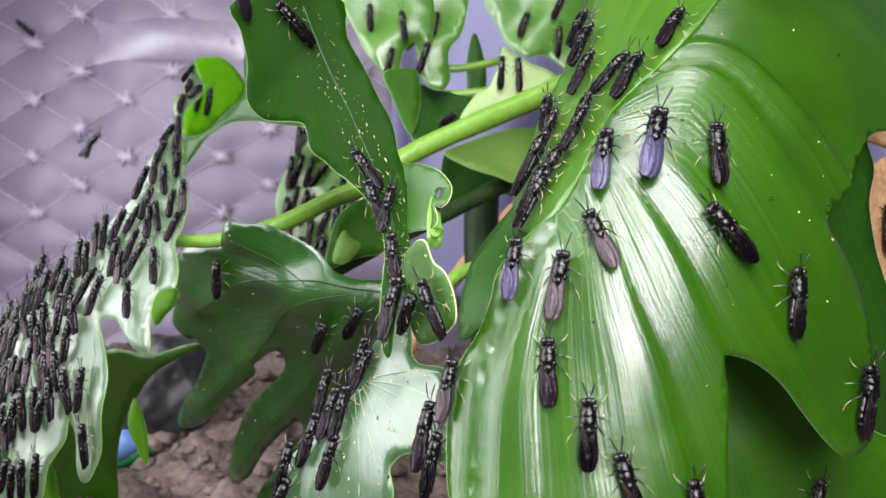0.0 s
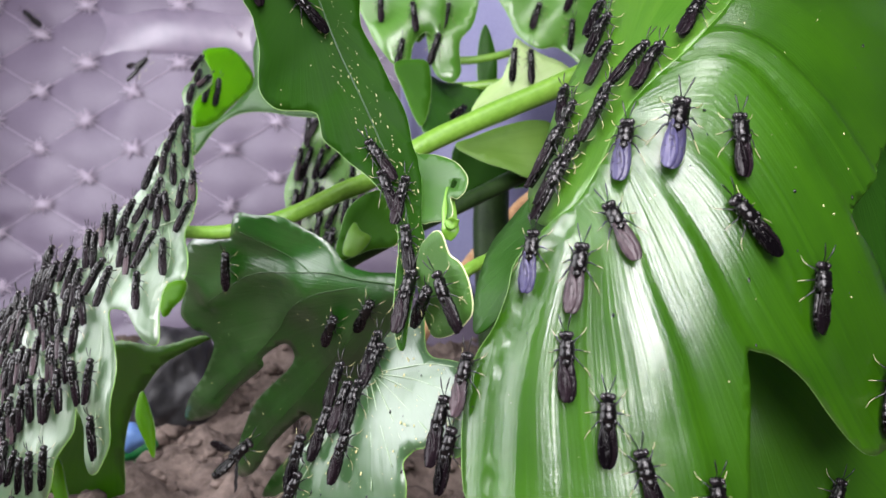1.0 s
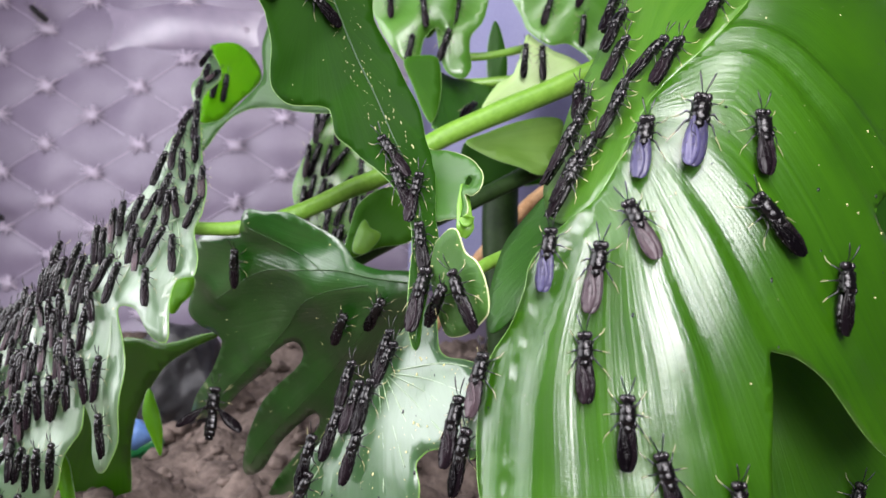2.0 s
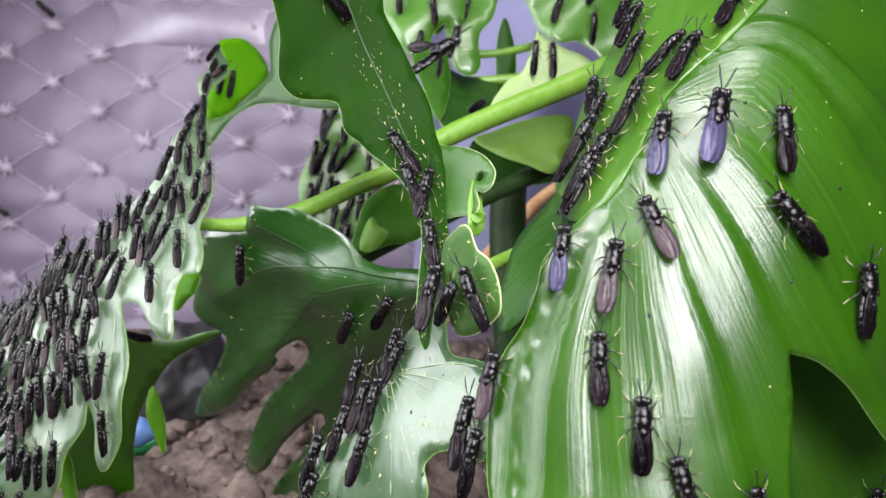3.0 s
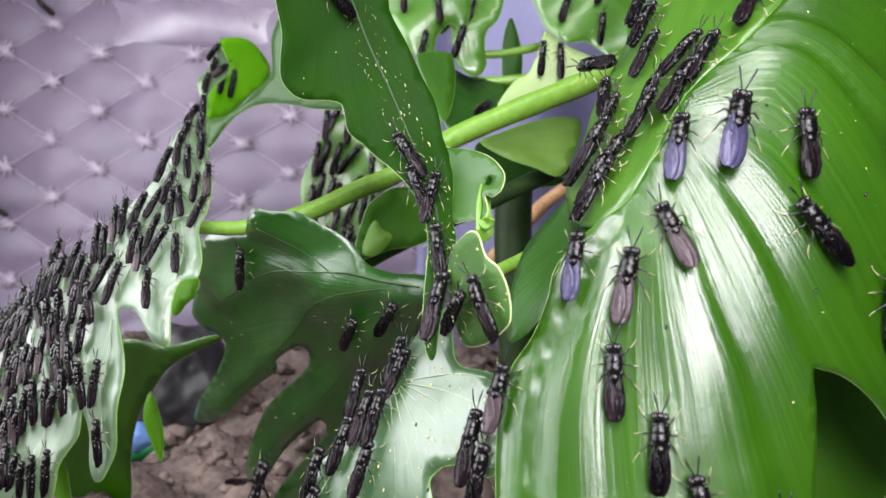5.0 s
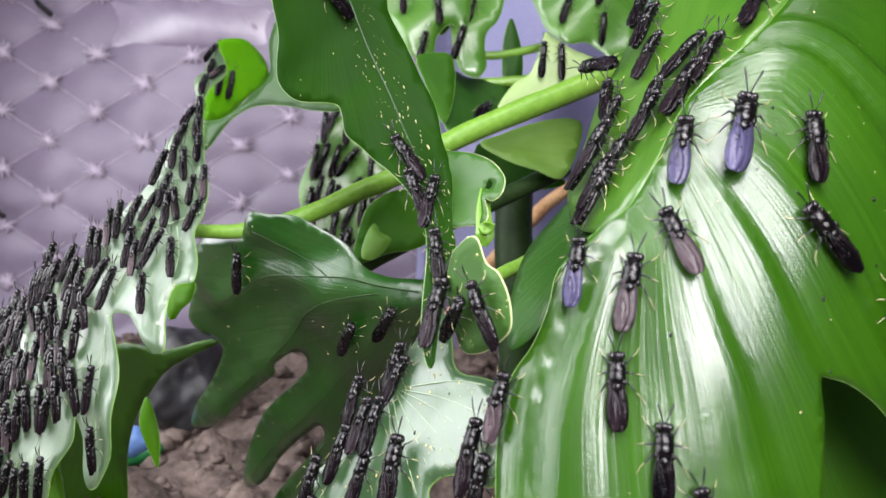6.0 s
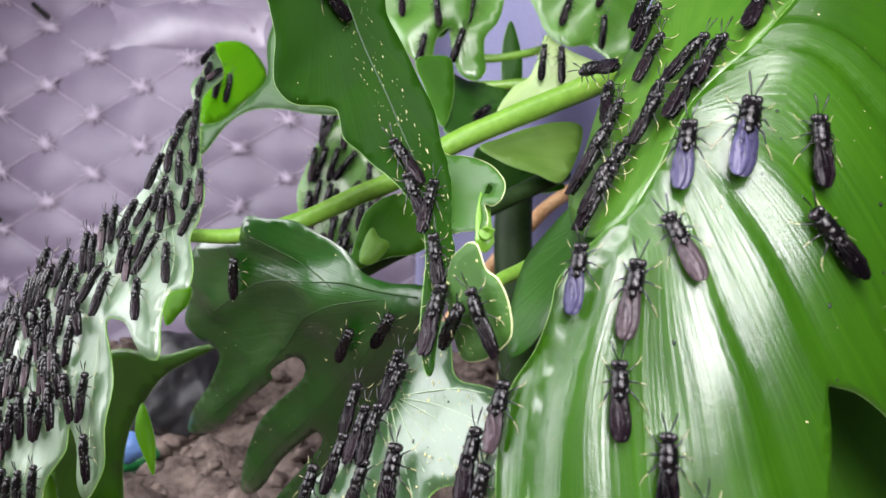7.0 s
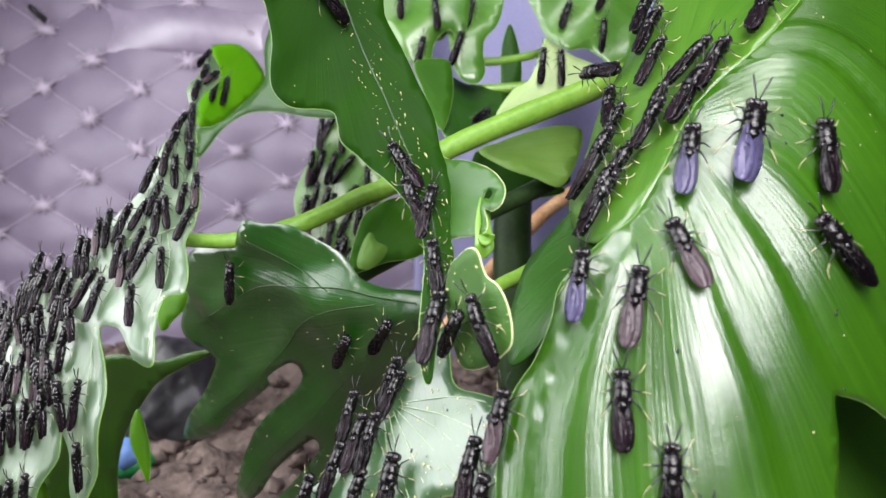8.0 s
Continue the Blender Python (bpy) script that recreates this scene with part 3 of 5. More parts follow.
BACK_LEAF_9 = Sheet((-0.0448, 0.261, 0.1168), (0.6878, 0.3855, 0.6151), (0.155, -0.9058, 0.3943),
    [0.00, 0.00, -0.00, -0.00, 0.00, 0.00],
    [(0.0, 0.0), (10.8, 7.8), (19.1, 11.6), (29.7, 8.9), (34.6, 0.0), (29.3, -11.7), (20.7, -11.4), (12.6, -6.2), (4.1, -3.1)])
BACK_LEAF_10 = Sheet((0.0134, 0.3647, 0.1874), (0.1568, 0.3395, 0.9275), (0.1153, -0.9389, 0.3242),
    [0.00, -0.00, 0.00, 0.00, -0.00, 0.00],
    [(0.0, 0.0), (20.7, 4.1), (35.2, 3.3), (32.8, 0.0), (17.0, -6.5), (1.7, -7.2)])
BACK_LEAF_11 = Sheet((-0.0249, 0.3583, 0.2415), (0.3514, -0.2734, -0.8954), (0.1186, -0.9357, 0.3323),
    [0.00, 0.00, -0.00, -0.00, 0.00, 0.00],
    [(-0.0, -0.0), (25.5, -7.1), (35.4, -5.7), (32.9, -0.0), (26.2, 6.3), (4.3, 15.8)])
BACK_LEAF_12 = Sheet((-0.041, 0.2563, 0.1197), (0.551, 0.4208, 0.7206), (0.1601, -0.9008, 0.4035),
    [-0.00, 0.00, -0.00, -0.00, 0.00, 0.00],
    [(0.0, 0.0), (6.9, 3.2), (12.1, 3.6), (10.8, 0.0), (11.3, -4.2), (7.3, -5.2), (1.5, -3.9)])
LOW_LEAF = Sheet((-0.1403, 0.2783, 0.078), (0.1117, 0.1904, -0.9753), (0.1787, -0.9693, -0.1688),
    [0.00, -0.00, -0.00, 0.00, 0.00, 0.00],
    [(-0.0, 0.0), (5.1, 17.6), (3.6, 32.5), (4.5, 40.7), (8.6, 28.5), (13.8, 16.8), (22.7, 8.1), (33.3, 0.0), (49.9, -7.1), (80.2, -15.6), (91.0, -34.8), (78.8, -48.1), (47.0, -35.1), (21.0, -15.0)])
LOW_SPRIG = Sheet((-0.1248, 0.2698, 0.0609), (0.284, -0.3599, -0.8887), (0.1655, -0.8946, 0.4152),
    [0.00, 0.00, -0.00, -0.00, 0.00, 0.00],
    [(0.0, -0.0), (8.3, 1.9), (17.2, 2.1), (26.6, -0.0), (20.5, -1.9), (9.0, -3.9)])
# Filler: a dark sheet that stands for the shade below the stalk.
SHADE_LEAF = Sheet((0.0153, 0.3583, 0.1436), (-0.0671, -0.3021, -0.9509), (-0.2063, -0.9283, 0.3094), [0.0] * 6, [(-4.9, -17.1), (-17.1, -14.0), (-8.9, 2.1), (0.7, 28.5), (5.3, 18.2), (5.0, 1.8), (9.6, -6.1), (9.9, -15.0)])
SIDE_BIT = Sheet((-0.1052, 0.2561, 0.1023), (-0.135, -0.3825, -0.914), (-0.3042, -0.8619, 0.4056), [0.0] * 6,
    [(-1.9, -6.2), (-6.8, -1.5), (-6.5, 4.7), (-0.8, 4.9), (3.1, 1.5), (6.6, -0.4), (6.3, -3.1)])
LOW_BIT = Sheet((-0.1434, 0.2389, 0.0386), (-0.0671, -0.3021, -0.9509), (-0.2063, -0.9283, 0.3094), [0.0] * 6,
    [(-6.8, -5.9), (-8.5, -3.0), (-5.2, 1.0), (0.4, 3.4), (9.0, 6.3), (30.0, 9.0), (31.0, 3.0), (9.7, 0.9), (1.2, -2.9)])

VEINS = {}
VEINS["near_blade"] = [[(6.0, -6.3), (14.5, -9.6), (24.6, -12.2), (36.7, -13.5), (50.2, -13.7), (67.2, -12.5), (81.0, -10.6)], [(17.4, -7.9), (34.5, -8.6), (50.1, -7.5), (60.4, -4.5), (70.2, -1.3), (79.7, 1.5)], [(6.1, -5.8), (19.1, -3.7), (32.2, -1.2), (45.3, 2.7), (57.4, 7.5), (71.0, 11.6)], [(5.5, -5.3), (14.3, 0.8), (26.3, 7.1), (38.1, 13.2), (48.1, 18.3), (54.9, 22.6)], [(4.9, -4.8), (6.6, 4.2), (15.4, 12.7), (28.4, 22.1), (42.3, 32.2), (50.9, 39.7)], [(0.2, -2.0), (-9.2, 7.9), (-13.5, 17.0), (-10.9, 25.5), (0.3, 33.7), (14.4, 43.8)], [(-5.0, 3.4), (-17.0, 13.3), (-21.2, 23.0), (-18.0, 31.9), (-8.2, 41.7)], [(23.9, -13.1), (31.7, -16.5), (43.4, -21.0), (54.9, -24.3), (68.3, -26.6), (83.2, -26.7)], [(33.1, -13.5), (42.4, -16.4), (54.8, -19.7), (67.9, -21.5), (82.4, -21.3)]]
VEINS["hang_blade"] = [[(1.3, 4.0), (16.0, 6.4), (29.9, 8.9), (41.5, 10.4), (55.1, 11.7), (68.1, 11.3), (81.1, 8.3), (92.7, 3.7), (102.1, -0.5)], [(20.5, 7.5), (25.7, 4.1), (29.5, -1.2)], [(38.1, 9.8), (44.7, 5.2), (48.5, 2.1)], [(10.4, 5.5), (16.8, -4.0), (20.7, -13.7)], [(19.0, 7.1), (24.3, 11.8), (31.5, 15.9)], [(33.2, 9.6), (37.5, 13.6), (42.7, 18.0)]]
VEINS["mid_dark"] = [[(0.3, -2.1), (12.1, -4.6), (25.3, -8.3), (43.0, -8.7), (61.7, -5.8), (87.3, 5.2)], [(12.7, -3.0), (30.1, -1.3), (44.4, 5.6), (60.3, 18.8), (94.8, 42.3), (131.8, 65.2)], [(8.4, 2.4), (29.9, 22.6), (62.4, 49.2), (93.6, 73.2), (114.8, 92.8)], [(27.7, -7.6), (40.2, -15.0), (55.4, -23.1)]]
VEINS["mid_bright"] = [[(-5.8, -1.8), (10.9, -1.6), (26.8, -4.3), (39.9, -9.2), (51.1, -14.9)], [(17.2, 0.9), (14.5, 15.8), (15.6, 28.6)], [(18.3, 0.6), (23.0, 16.2), (30.1, 30.9)], [(19.6, -0.1), (29.0, 10.2), (36.6, 17.1)], [(22.0, -1.4), (34.8, 5.6), (47.4, 7.5)], [(18.0, 0.9), (19.0, 14.0), (22.5, 29.0)], [(19.0, 0.3), (26.0, 13.5), (33.0, 25.0)], [(20.8, -0.7), (32.0, 8.0), (41.0, 13.5)]]
VEINS["left_blade"] = [[(-0.5, 2.7), (11.9, -3.9), (31.5, -9.8), (57.2, -20.9), (90.9, -40.0)], [(5.7, 0.0), (14.7, 11.6), (32.3, 25.6)], [(15.6, -4.5), (32.0, 3.0), (56.1, 11.9), (78.8, 18.3)], [(37.4, -10.5), (60.3, -9.9), (91.3, -2.2)], [(-2.3, 1.3), (-18.9, -26.4), (-44.3, -68.7)]]
VEINS["hang_ear"] = [[(0.4, -0.7), (10.2, -0.0), (17.9, 1.1)], [(2.4, -4.3), (10.8, -5.5), (16.3, -6.1)]]
VEINS["back_leaf_5"] = [[(3.6, -1.4), (22.8, -6.1), (44.5, -19.3)]]
VEINS["back_leaf_6"] = [[(1.0, -0.2), (17.8, -4.4), (29.1, -19.0)]]

SHEETS = {"near_blade": NEAR_BLADE, "hang_blade": HANG_BLADE, "mid_dark": MID_DARK, "mid_bright": MID_BRIGHT, "left_blade": LEFT_BLADE,
          "hang_ear": HANG_EAR, "back_leaf_5": BACK_LEAF_5, "back_leaf_6": BACK_LEAF_6}
for key, lines in VEINS.items():
    SHEETS[key].groove(lines, 0.0016 if key == "near_blade" else 0.001, 0.005 if key == "near_blade" else 0.0035)

NEAR_BLADE.order = [NEAR_BLADE.extended(k) for k in (7, 8, 2, 3, 4, 5, 6)]
NEAR_BLADE.pleats, NEAR_BLADE.depth = 0.0016, 0.0004
MID_DARK.depth, MID_DARK.width = -0.002, 0.005
MID_DARK.shelf = (0.0068, 0.009, 0.047)
NEAR_BLADE.wave = 0.0003
MID_BRIGHT.depth, MID_BRIGHT.width = 0.0009, 0.0022
LEFT_BLADE.wave, MID_BRIGHT.wave, MID_DARK.wave, HANG_BLADE.wave = 0.0035, 0.0009, 0.0015, 0.0012

for sheet in (BACK_LEAF_1, BACK_LEAF_2, BACK_LEAF_3, BACK_LEAF_5, BACK_LEAF_7, BACK_LEAF_8, BACK_LEAF_9, BACK_LEAF_11):
    sheet.wave = 0.005
HANG_TIP.wave, HANG_EAR.wave = 0.002, 0.0022

STALK_MAIN = [(-0.096, 0.2398, 0.1294), (-0.0871, 0.2399, 0.129), (-0.0771, 0.2411, 0.1295), (-0.0591, 0.2461, 0.134), (-0.0418, 0.2617, 0.142), (-0.0304, 0.2707, 0.147), (-0.0118, 0.2789, 0.1594), (0.0123, 0.289, 0.1707), (0.0378, 0.2991, 0.1816), (0.0577, 0.3089, 0.1908)]
STALK_LOW = [(-0.0573, 0.2561, 0.1059), (-0.0429, 0.2705, 0.1128), (-0.0266, 0.2821, 0.1212), (0.0049, 0.2999, 0.1353), (0.0374, 0.3177, 0.15)]
STALK_DARK_TRUNK = [(0.0202, 0.3611, 0.1373), (0.0198, 0.3581, 0.1176), (0.0212, 0.3548, 0.0952), (0.0255, 0.3458, 0.0335), (0.026, 0.3425, 0.011)]
STALK_TAN = [(-0.05, 0.37, 0.0), (-0.0327, 0.3865, 0.0235), (-0.0114, 0.4081, 0.0579), (0.0142, 0.4244, 0.0911), (0.0372, 0.4358, 0.1155), (0.0517, 0.4451, 0.128), (0.0895, 0.4652, 0.1513)]
STALK_TOP = [(0.082, 0.3555, 0.2298), (0.1009, 0.3549, 0.2236), (0.1198, 0.3542, 0.2173), (0.1496, 0.3524, 0.2021)]
STALK_SMALL = [(-0.0023, 0.2157, 0.1135), (0.0043, 0.2218, 0.1199), (0.0136, 0.2325, 0.1226), (0.028, 0.2486, 0.1279)]
STALK_BACK = [(-0.0111, 0.3702, 0.2027), (0.0116, 0.3706, 0.2029), (0.0348, 0.3769, 0.2086)]
STALK_BACK_LOW = [(-0.0052, 0.358, 0.1879), (0.0113, 0.3584, 0.1887), (0.0333, 0.3591, 0.1914)]
CURL_STRIP = [(-0.0029, 0.1721, 0.1409), (-0.0017, 0.1711, 0.1403), (-0.001, 0.1702, 0.1414)]
STRIP = [(-0.0019, 0.1783, 0.1485), (-0.0022, 0.1745, 0.1434), (-0.0019, 0.1718, 0.1387), (-0.0028, 0.1725, 0.136)]
HOLE = (-0.0023, 0.1765, 0.1499)
POT = (-0.1649, 0.399, 0.0034)
BLUE_BIT = (-0.1685, 0.3488, 0.0063)
GREEN_BIT = [(-0.1715, 0.3476, -0.0016), (-0.1637, 0.35, 0.0003), (-0.1575, 0.3546, 0.0029)]
ON_CLOTH = [(-0.3237, 0.5596, 0.255, 130), (-0.3613, 0.5442, 0.1013, 120)]
BAND = [(-0.246, 0.622, 0.251), (-0.185, 0.6176, 0.238)]

# ---- ground and backdrop ----
def ground():
    bm = bmesh.new()
    nx, ny = 200, 150
    grid = []
    for j in range(ny):
        row = []
        for i in range(nx):
            x, y = -0.45 + 0.9 * i / (nx - 1), 0.1 + 0.6 * j / (ny - 1)
            q = Vector((x * 22, y * 22, 0.3))
            z = 0.01 * noise.noise(q) + 0.008 * noise.noise(q * 2.7) + 0.008 * abs(noise.noise(q * 5)) + 0.004 * noise.noise(q * 11)
            row.append(bm.verts.new((x, y, z)))
        grid.append(row)
    for j in range(ny - 1):
        for i in range(nx - 1):
            bm.faces.new((grid[j][i], grid[j][i + 1], grid[j + 1][i + 1], grid[j + 1][i]))
    far = 60.0
    rim = [grid[0][0], grid[0][-1], grid[-1][-1], grid[-1][0]]
    corner = [bm.verts.new((sx * far, sy * far, -0.02)) for sx, sy in ((-1, -1), (1, -1), (1, 1), (-1, 1))]
    sides = [grid[0], [r[-1] for r in grid], grid[-1][::-1], [r[0] for r in grid][::-1]]
    for k, s in enumerate(sides):
        bm.faces.new([corner[k], corner[(k + 1) % 4]] + s[::-1])
    ob = tagged(part("ground", bm, SOIL), "dry brown crumbly garden soil", "soil", kind="structure")
    rnd = random.Random(11)
    bm = bmesh.new()
    for _ in range(600):
        x, y, r = rnd.uniform(-0.3, 0.15), rnd.uniform(0.22, 0.56), rnd.choice((0.002, 0.003, 0.003, 0.004, 0.006))
        q = Vector((x * 22, y * 22, 0.3))
        z = 0.01 * noise.noise(q) + 0.008 * noise.noise(q * 2.7) + 0.004
        made = bmesh.ops.create_icosphere(bm, subdivisions=2, radius=r)["verts"]
        for v in made:
            v.co *= 1 + 0.8 * noise.noise(v.co / r * 1.3 + Vector((x, y, 0)) * 500)
            v.co = Vector((v.co.x + x, v.co.y + y, v.co.z * 0.7 + z))
    tagged(part("clods", bm, SOIL, ob), "loose brown soil crumbs", kind="stuff")
    return ob


ground()

QUILT_Y = 0.56


def cloth_y(x, z):
    """How far back the hanging cloth lies, with its soft folds."""
    sag = 0.006 * noise.noise(Vector((x * 9, z * 9, 1.0))) + 0.012 * noise.noise(Vector((x * 6, z * 2.5, 8.0)))
    return QUILT_Y + sag + 0.1 * (z - 0.15)


def quilt():
    """Padded cloth: diamonds pulled in along the seams."""
    bm = bmesh.new()
    nx, nz = 260, 150
    W, Hh = 0.037, 0.0222
    grid = []
    for j in range(nz):
        row = []
        for i in range(nx):
            x, z = -0.75 + 1.5 * i / (nx - 1), -0.02 + 0.62 * j / (nz - 1)
            a, b = ((x + 0.323) / W + (z - 0.2001) / Hh) / 2, ((x + 0.323) / W - (z - 0.2001) / Hh) / 2
            puff = (abs(math.sin(math.pi * a)) * abs(math.sin(math.pi * b))) ** 0.6
            row.append(bm.verts.new((x, cloth_y(x, z) - 0.0035 * puff + 0.002 * noise.noise(Vector((x * 30, z * 30, 4.0))), z)))
        grid.append(row)
    for j in range(nz - 1):
        for i in range(nx - 1):
            bm.faces.new((grid[j][i], grid[j][i + 1], grid[j + 1][i + 1], grid[j + 1][i]))
    ob = tagged(part("backdrop", bm, FABRIC), "lavender quilted padded cloth with diamond seams", "quilted cloth", kind="structure")
    bm = bmesh.new()
    rnd = random.Random(2)
    for i in range(-12, 30):
        for j in range(-8, 14):
            if (i + j) % 2 == 0:
                x, z = -0.323 + i * W, 0.2001 + j * Hh
                if -0.7 < x < 0.7 and 0.0 < z < 0.55:
                    y = cloth_y(x, z) - 0.001
                    for k in range(11):
                        t = k * math.pi / 11 + rnd.uniform(-0.2, 0.2)
                        l = rnd.uniform(0.006, 0.012)
                        d, lift = Vector((math.cos(t) * l, 0, math.sin(t) * l * 0.75)), Vector((0, -0.0022, 0))
                        c = Vector((x, y - 0.001, z))
                        tube(bm, [c - d + lift, c + lift * 0.6, c + d + lift], [0.0004, 0.0007, 0.0004], 4)
    tagged(part("stitches", bm, THREAD, ob), "pale star-shaped stitches", kind="stuff")
    bm = bmesh.new()
    for i in range(-12, 30):
        for j in range(-8, 14):
            if (i + j) % 2 == 0:
                for side in (1, -1):
                    path = []
                    for k in range(9):
                        x, z = -0.323 + (i + side * k / 8) * W, 0.2001 + (j + k / 8) * Hh
                        path.append((x, cloth_y(x, z) - 0.0013, z))
                    if -0.7 < path[0][0] < 0.7 and 0.0 < path[0][2] < 0.5:
                        tube(bm, path, 0.0004, 4)
    tagged(part("seams", bm, THREAD, ob), "fine pale seam lines", kind="stuff")
    return ob


quilt()


BLUE_CLOTH = mottled("blue_lavender_cloth", (0.13, 0.13, 0.24), (0.19, 0.19, 0.32), 14, 0.6, 0.3, 60.0)


def blue_sheet():
    """A loose bluish cloth hanging in folds before the quilt."""
    bm = bmesh.new()
    nx, nz = 90, 40
    grid = [[bm.verts.new((-0.035 + 0.7 * i / nx, 0.505 + 0.012 * math.sin(i * 0.45 + 0.6 * math.sin(j * 0.2)) + 0.008 * noise.noise(Vector((i * 0.1, j * 0.1, 3.0))), 0.05 + 0.36 * j / nz)) for i in range(nx + 1)] for j in range(nz + 1)]
    for j in range(nz):
        for i in range(nx):
            bm.faces.new((grid[j][i], grid[j][i + 1], grid[j + 1][i + 1], grid[j + 1][i]))
    ob = tagged(part("cloth", bm, BLUE_CLOTH), "bluish lavender cloth hanging in soft folds behind the plant", "cloth")
    ob.modifiers.new("thickness", "SOLIDIFY").thickness = 0.002


blue_sheet()

# ---- unseen walls and ceiling, added to bound light and reflections ----
WALL = mottled("grey_wall", (0.14, 0.14, 0.15), (0.2, 0.2, 0.21), 6, 0.8, 0.3, 30.0)


def slab(name, lo, hi, material, label):
    bm = bmesh.new()
    bmesh.ops.create_cube(bm, size=1.0)
    for v in bm.verts:
        v.co = Vector([(a + b) / 2 + c * (b - a) for a, b, c in zip(lo, hi, v.co)])
    return tagged(part(name, bm, material, smooth=False), label, kind="structure")


slab("wall_west", (-0.72, -1.2, -0.05), (-0.66, 0.52, 1.2), WALL, "plain grey wall out of view, added to bound the reflected light")
slab("wall_east", (1.2, -1.2, -0.05), (1.26, 0.9, 1.2), WALL, "plain grey wall out of view, added to bound the reflected light")
slab("wall_south", (-0.72, -1.26, -0.05), (1.26, -1.2, 1.2), WALL, "plain grey wall out of view, added to bound the reflected light")
slab("wall_north", (-0.9, 0.9, -0.05), (1.26, 0.96, 1.2), WALL, "plain grey wall out of view, added to bound the reflected light")
slab("ceiling", (-0.9, -1.26, 1.2), (1.26, 0.96, 1.26), WALL, "plain grey ceiling out of view, added to bound the reflected light")

# ---- stalks ----
def stalk(name, pts, radii, material, label, parent=None):
    bm = bmesh.new()
    path = smooth_loop(pts, 8, False)
    k = len(path) - 1
    m = len(radii) - 1
    rr = []
    for i in range(k + 1):
        s = i / k * m
        a = min(int(s), m - 1)
        rr.append(radii[a] + (radii[a + 1] - radii[a]) * (s - a) + 0.0002 * noise.noise(path[i] * 90))
    tube(bm, path, rr, 12)
    ob = part(name, bm, material, parent)
    if not parent:
        tagged(ob, label, "plant stalk")
    return ob


# ---- flies ----
def loft(bm, sections, sides=12):
    """A closed body along x from sections (x, half width, half height, middle height), all in mm."""
    rings = [[bm.verts.new((x / 1000, w * math.cos(k * 2 * math.pi / sides) / 1000, (c + h * math.sin(k * 2 * math.pi / sides)) / 1000)) for k in range(sides)] for x, w, h, c in sections]
    for one, two in zip(rings, rings[1:]):
        for k in range(sides):
            bm.faces.new((one[k], one[(k + 1) % sides], two[(k + 1) % sides], two[k]))
    bm.faces.new(rings[0][::-1])
    bm.faces.new(rings[-1])
    bmesh.ops.recalc_face_normals(bm, faces=bm.faces[:])
    return bm


THORAX = [(6.15, 0.5, 0.5, 2.3), (6.0, 1.1, 1.0, 2.4), (5.4, 1.65, 1.45, 2.5), (4.4, 1.95, 1.7, 2.6), (3.45, 2.0, 1.75, 2.65), (3.2, 1.86, 1.64, 2.62), (2.95, 2.0, 1.76, 2.65),
          (1.9, 2.02, 1.75, 2.65), (0.95, 1.75, 1.55, 2.6), (0.55, 1.3, 1.2, 2.5), (0.3, 0.6, 0.6, 2.4)]


def abdomen_sections():
    """Five plump rings that narrow towards the tail."""
    rows = [(1.0, 0.8, 0.6, 1.9)]
    for k, (x, w) in enumerate(((0.2, 1.5), (-1.8, 1.9), (-3.8, 2.0), (-5.6, 1.8), (-7.1, 1.25))):
        deep = 1.75 if k < 4 else 1.3
        rows += [(x, w * 0.88, 0.85, 1.75), (x - 0.2, w, 1.0, 1.75), (x - deep, w * 0.97, 0.95, 1.7)]
    return rows + [(-8.6, 0.5, 0.4, 1.6)]


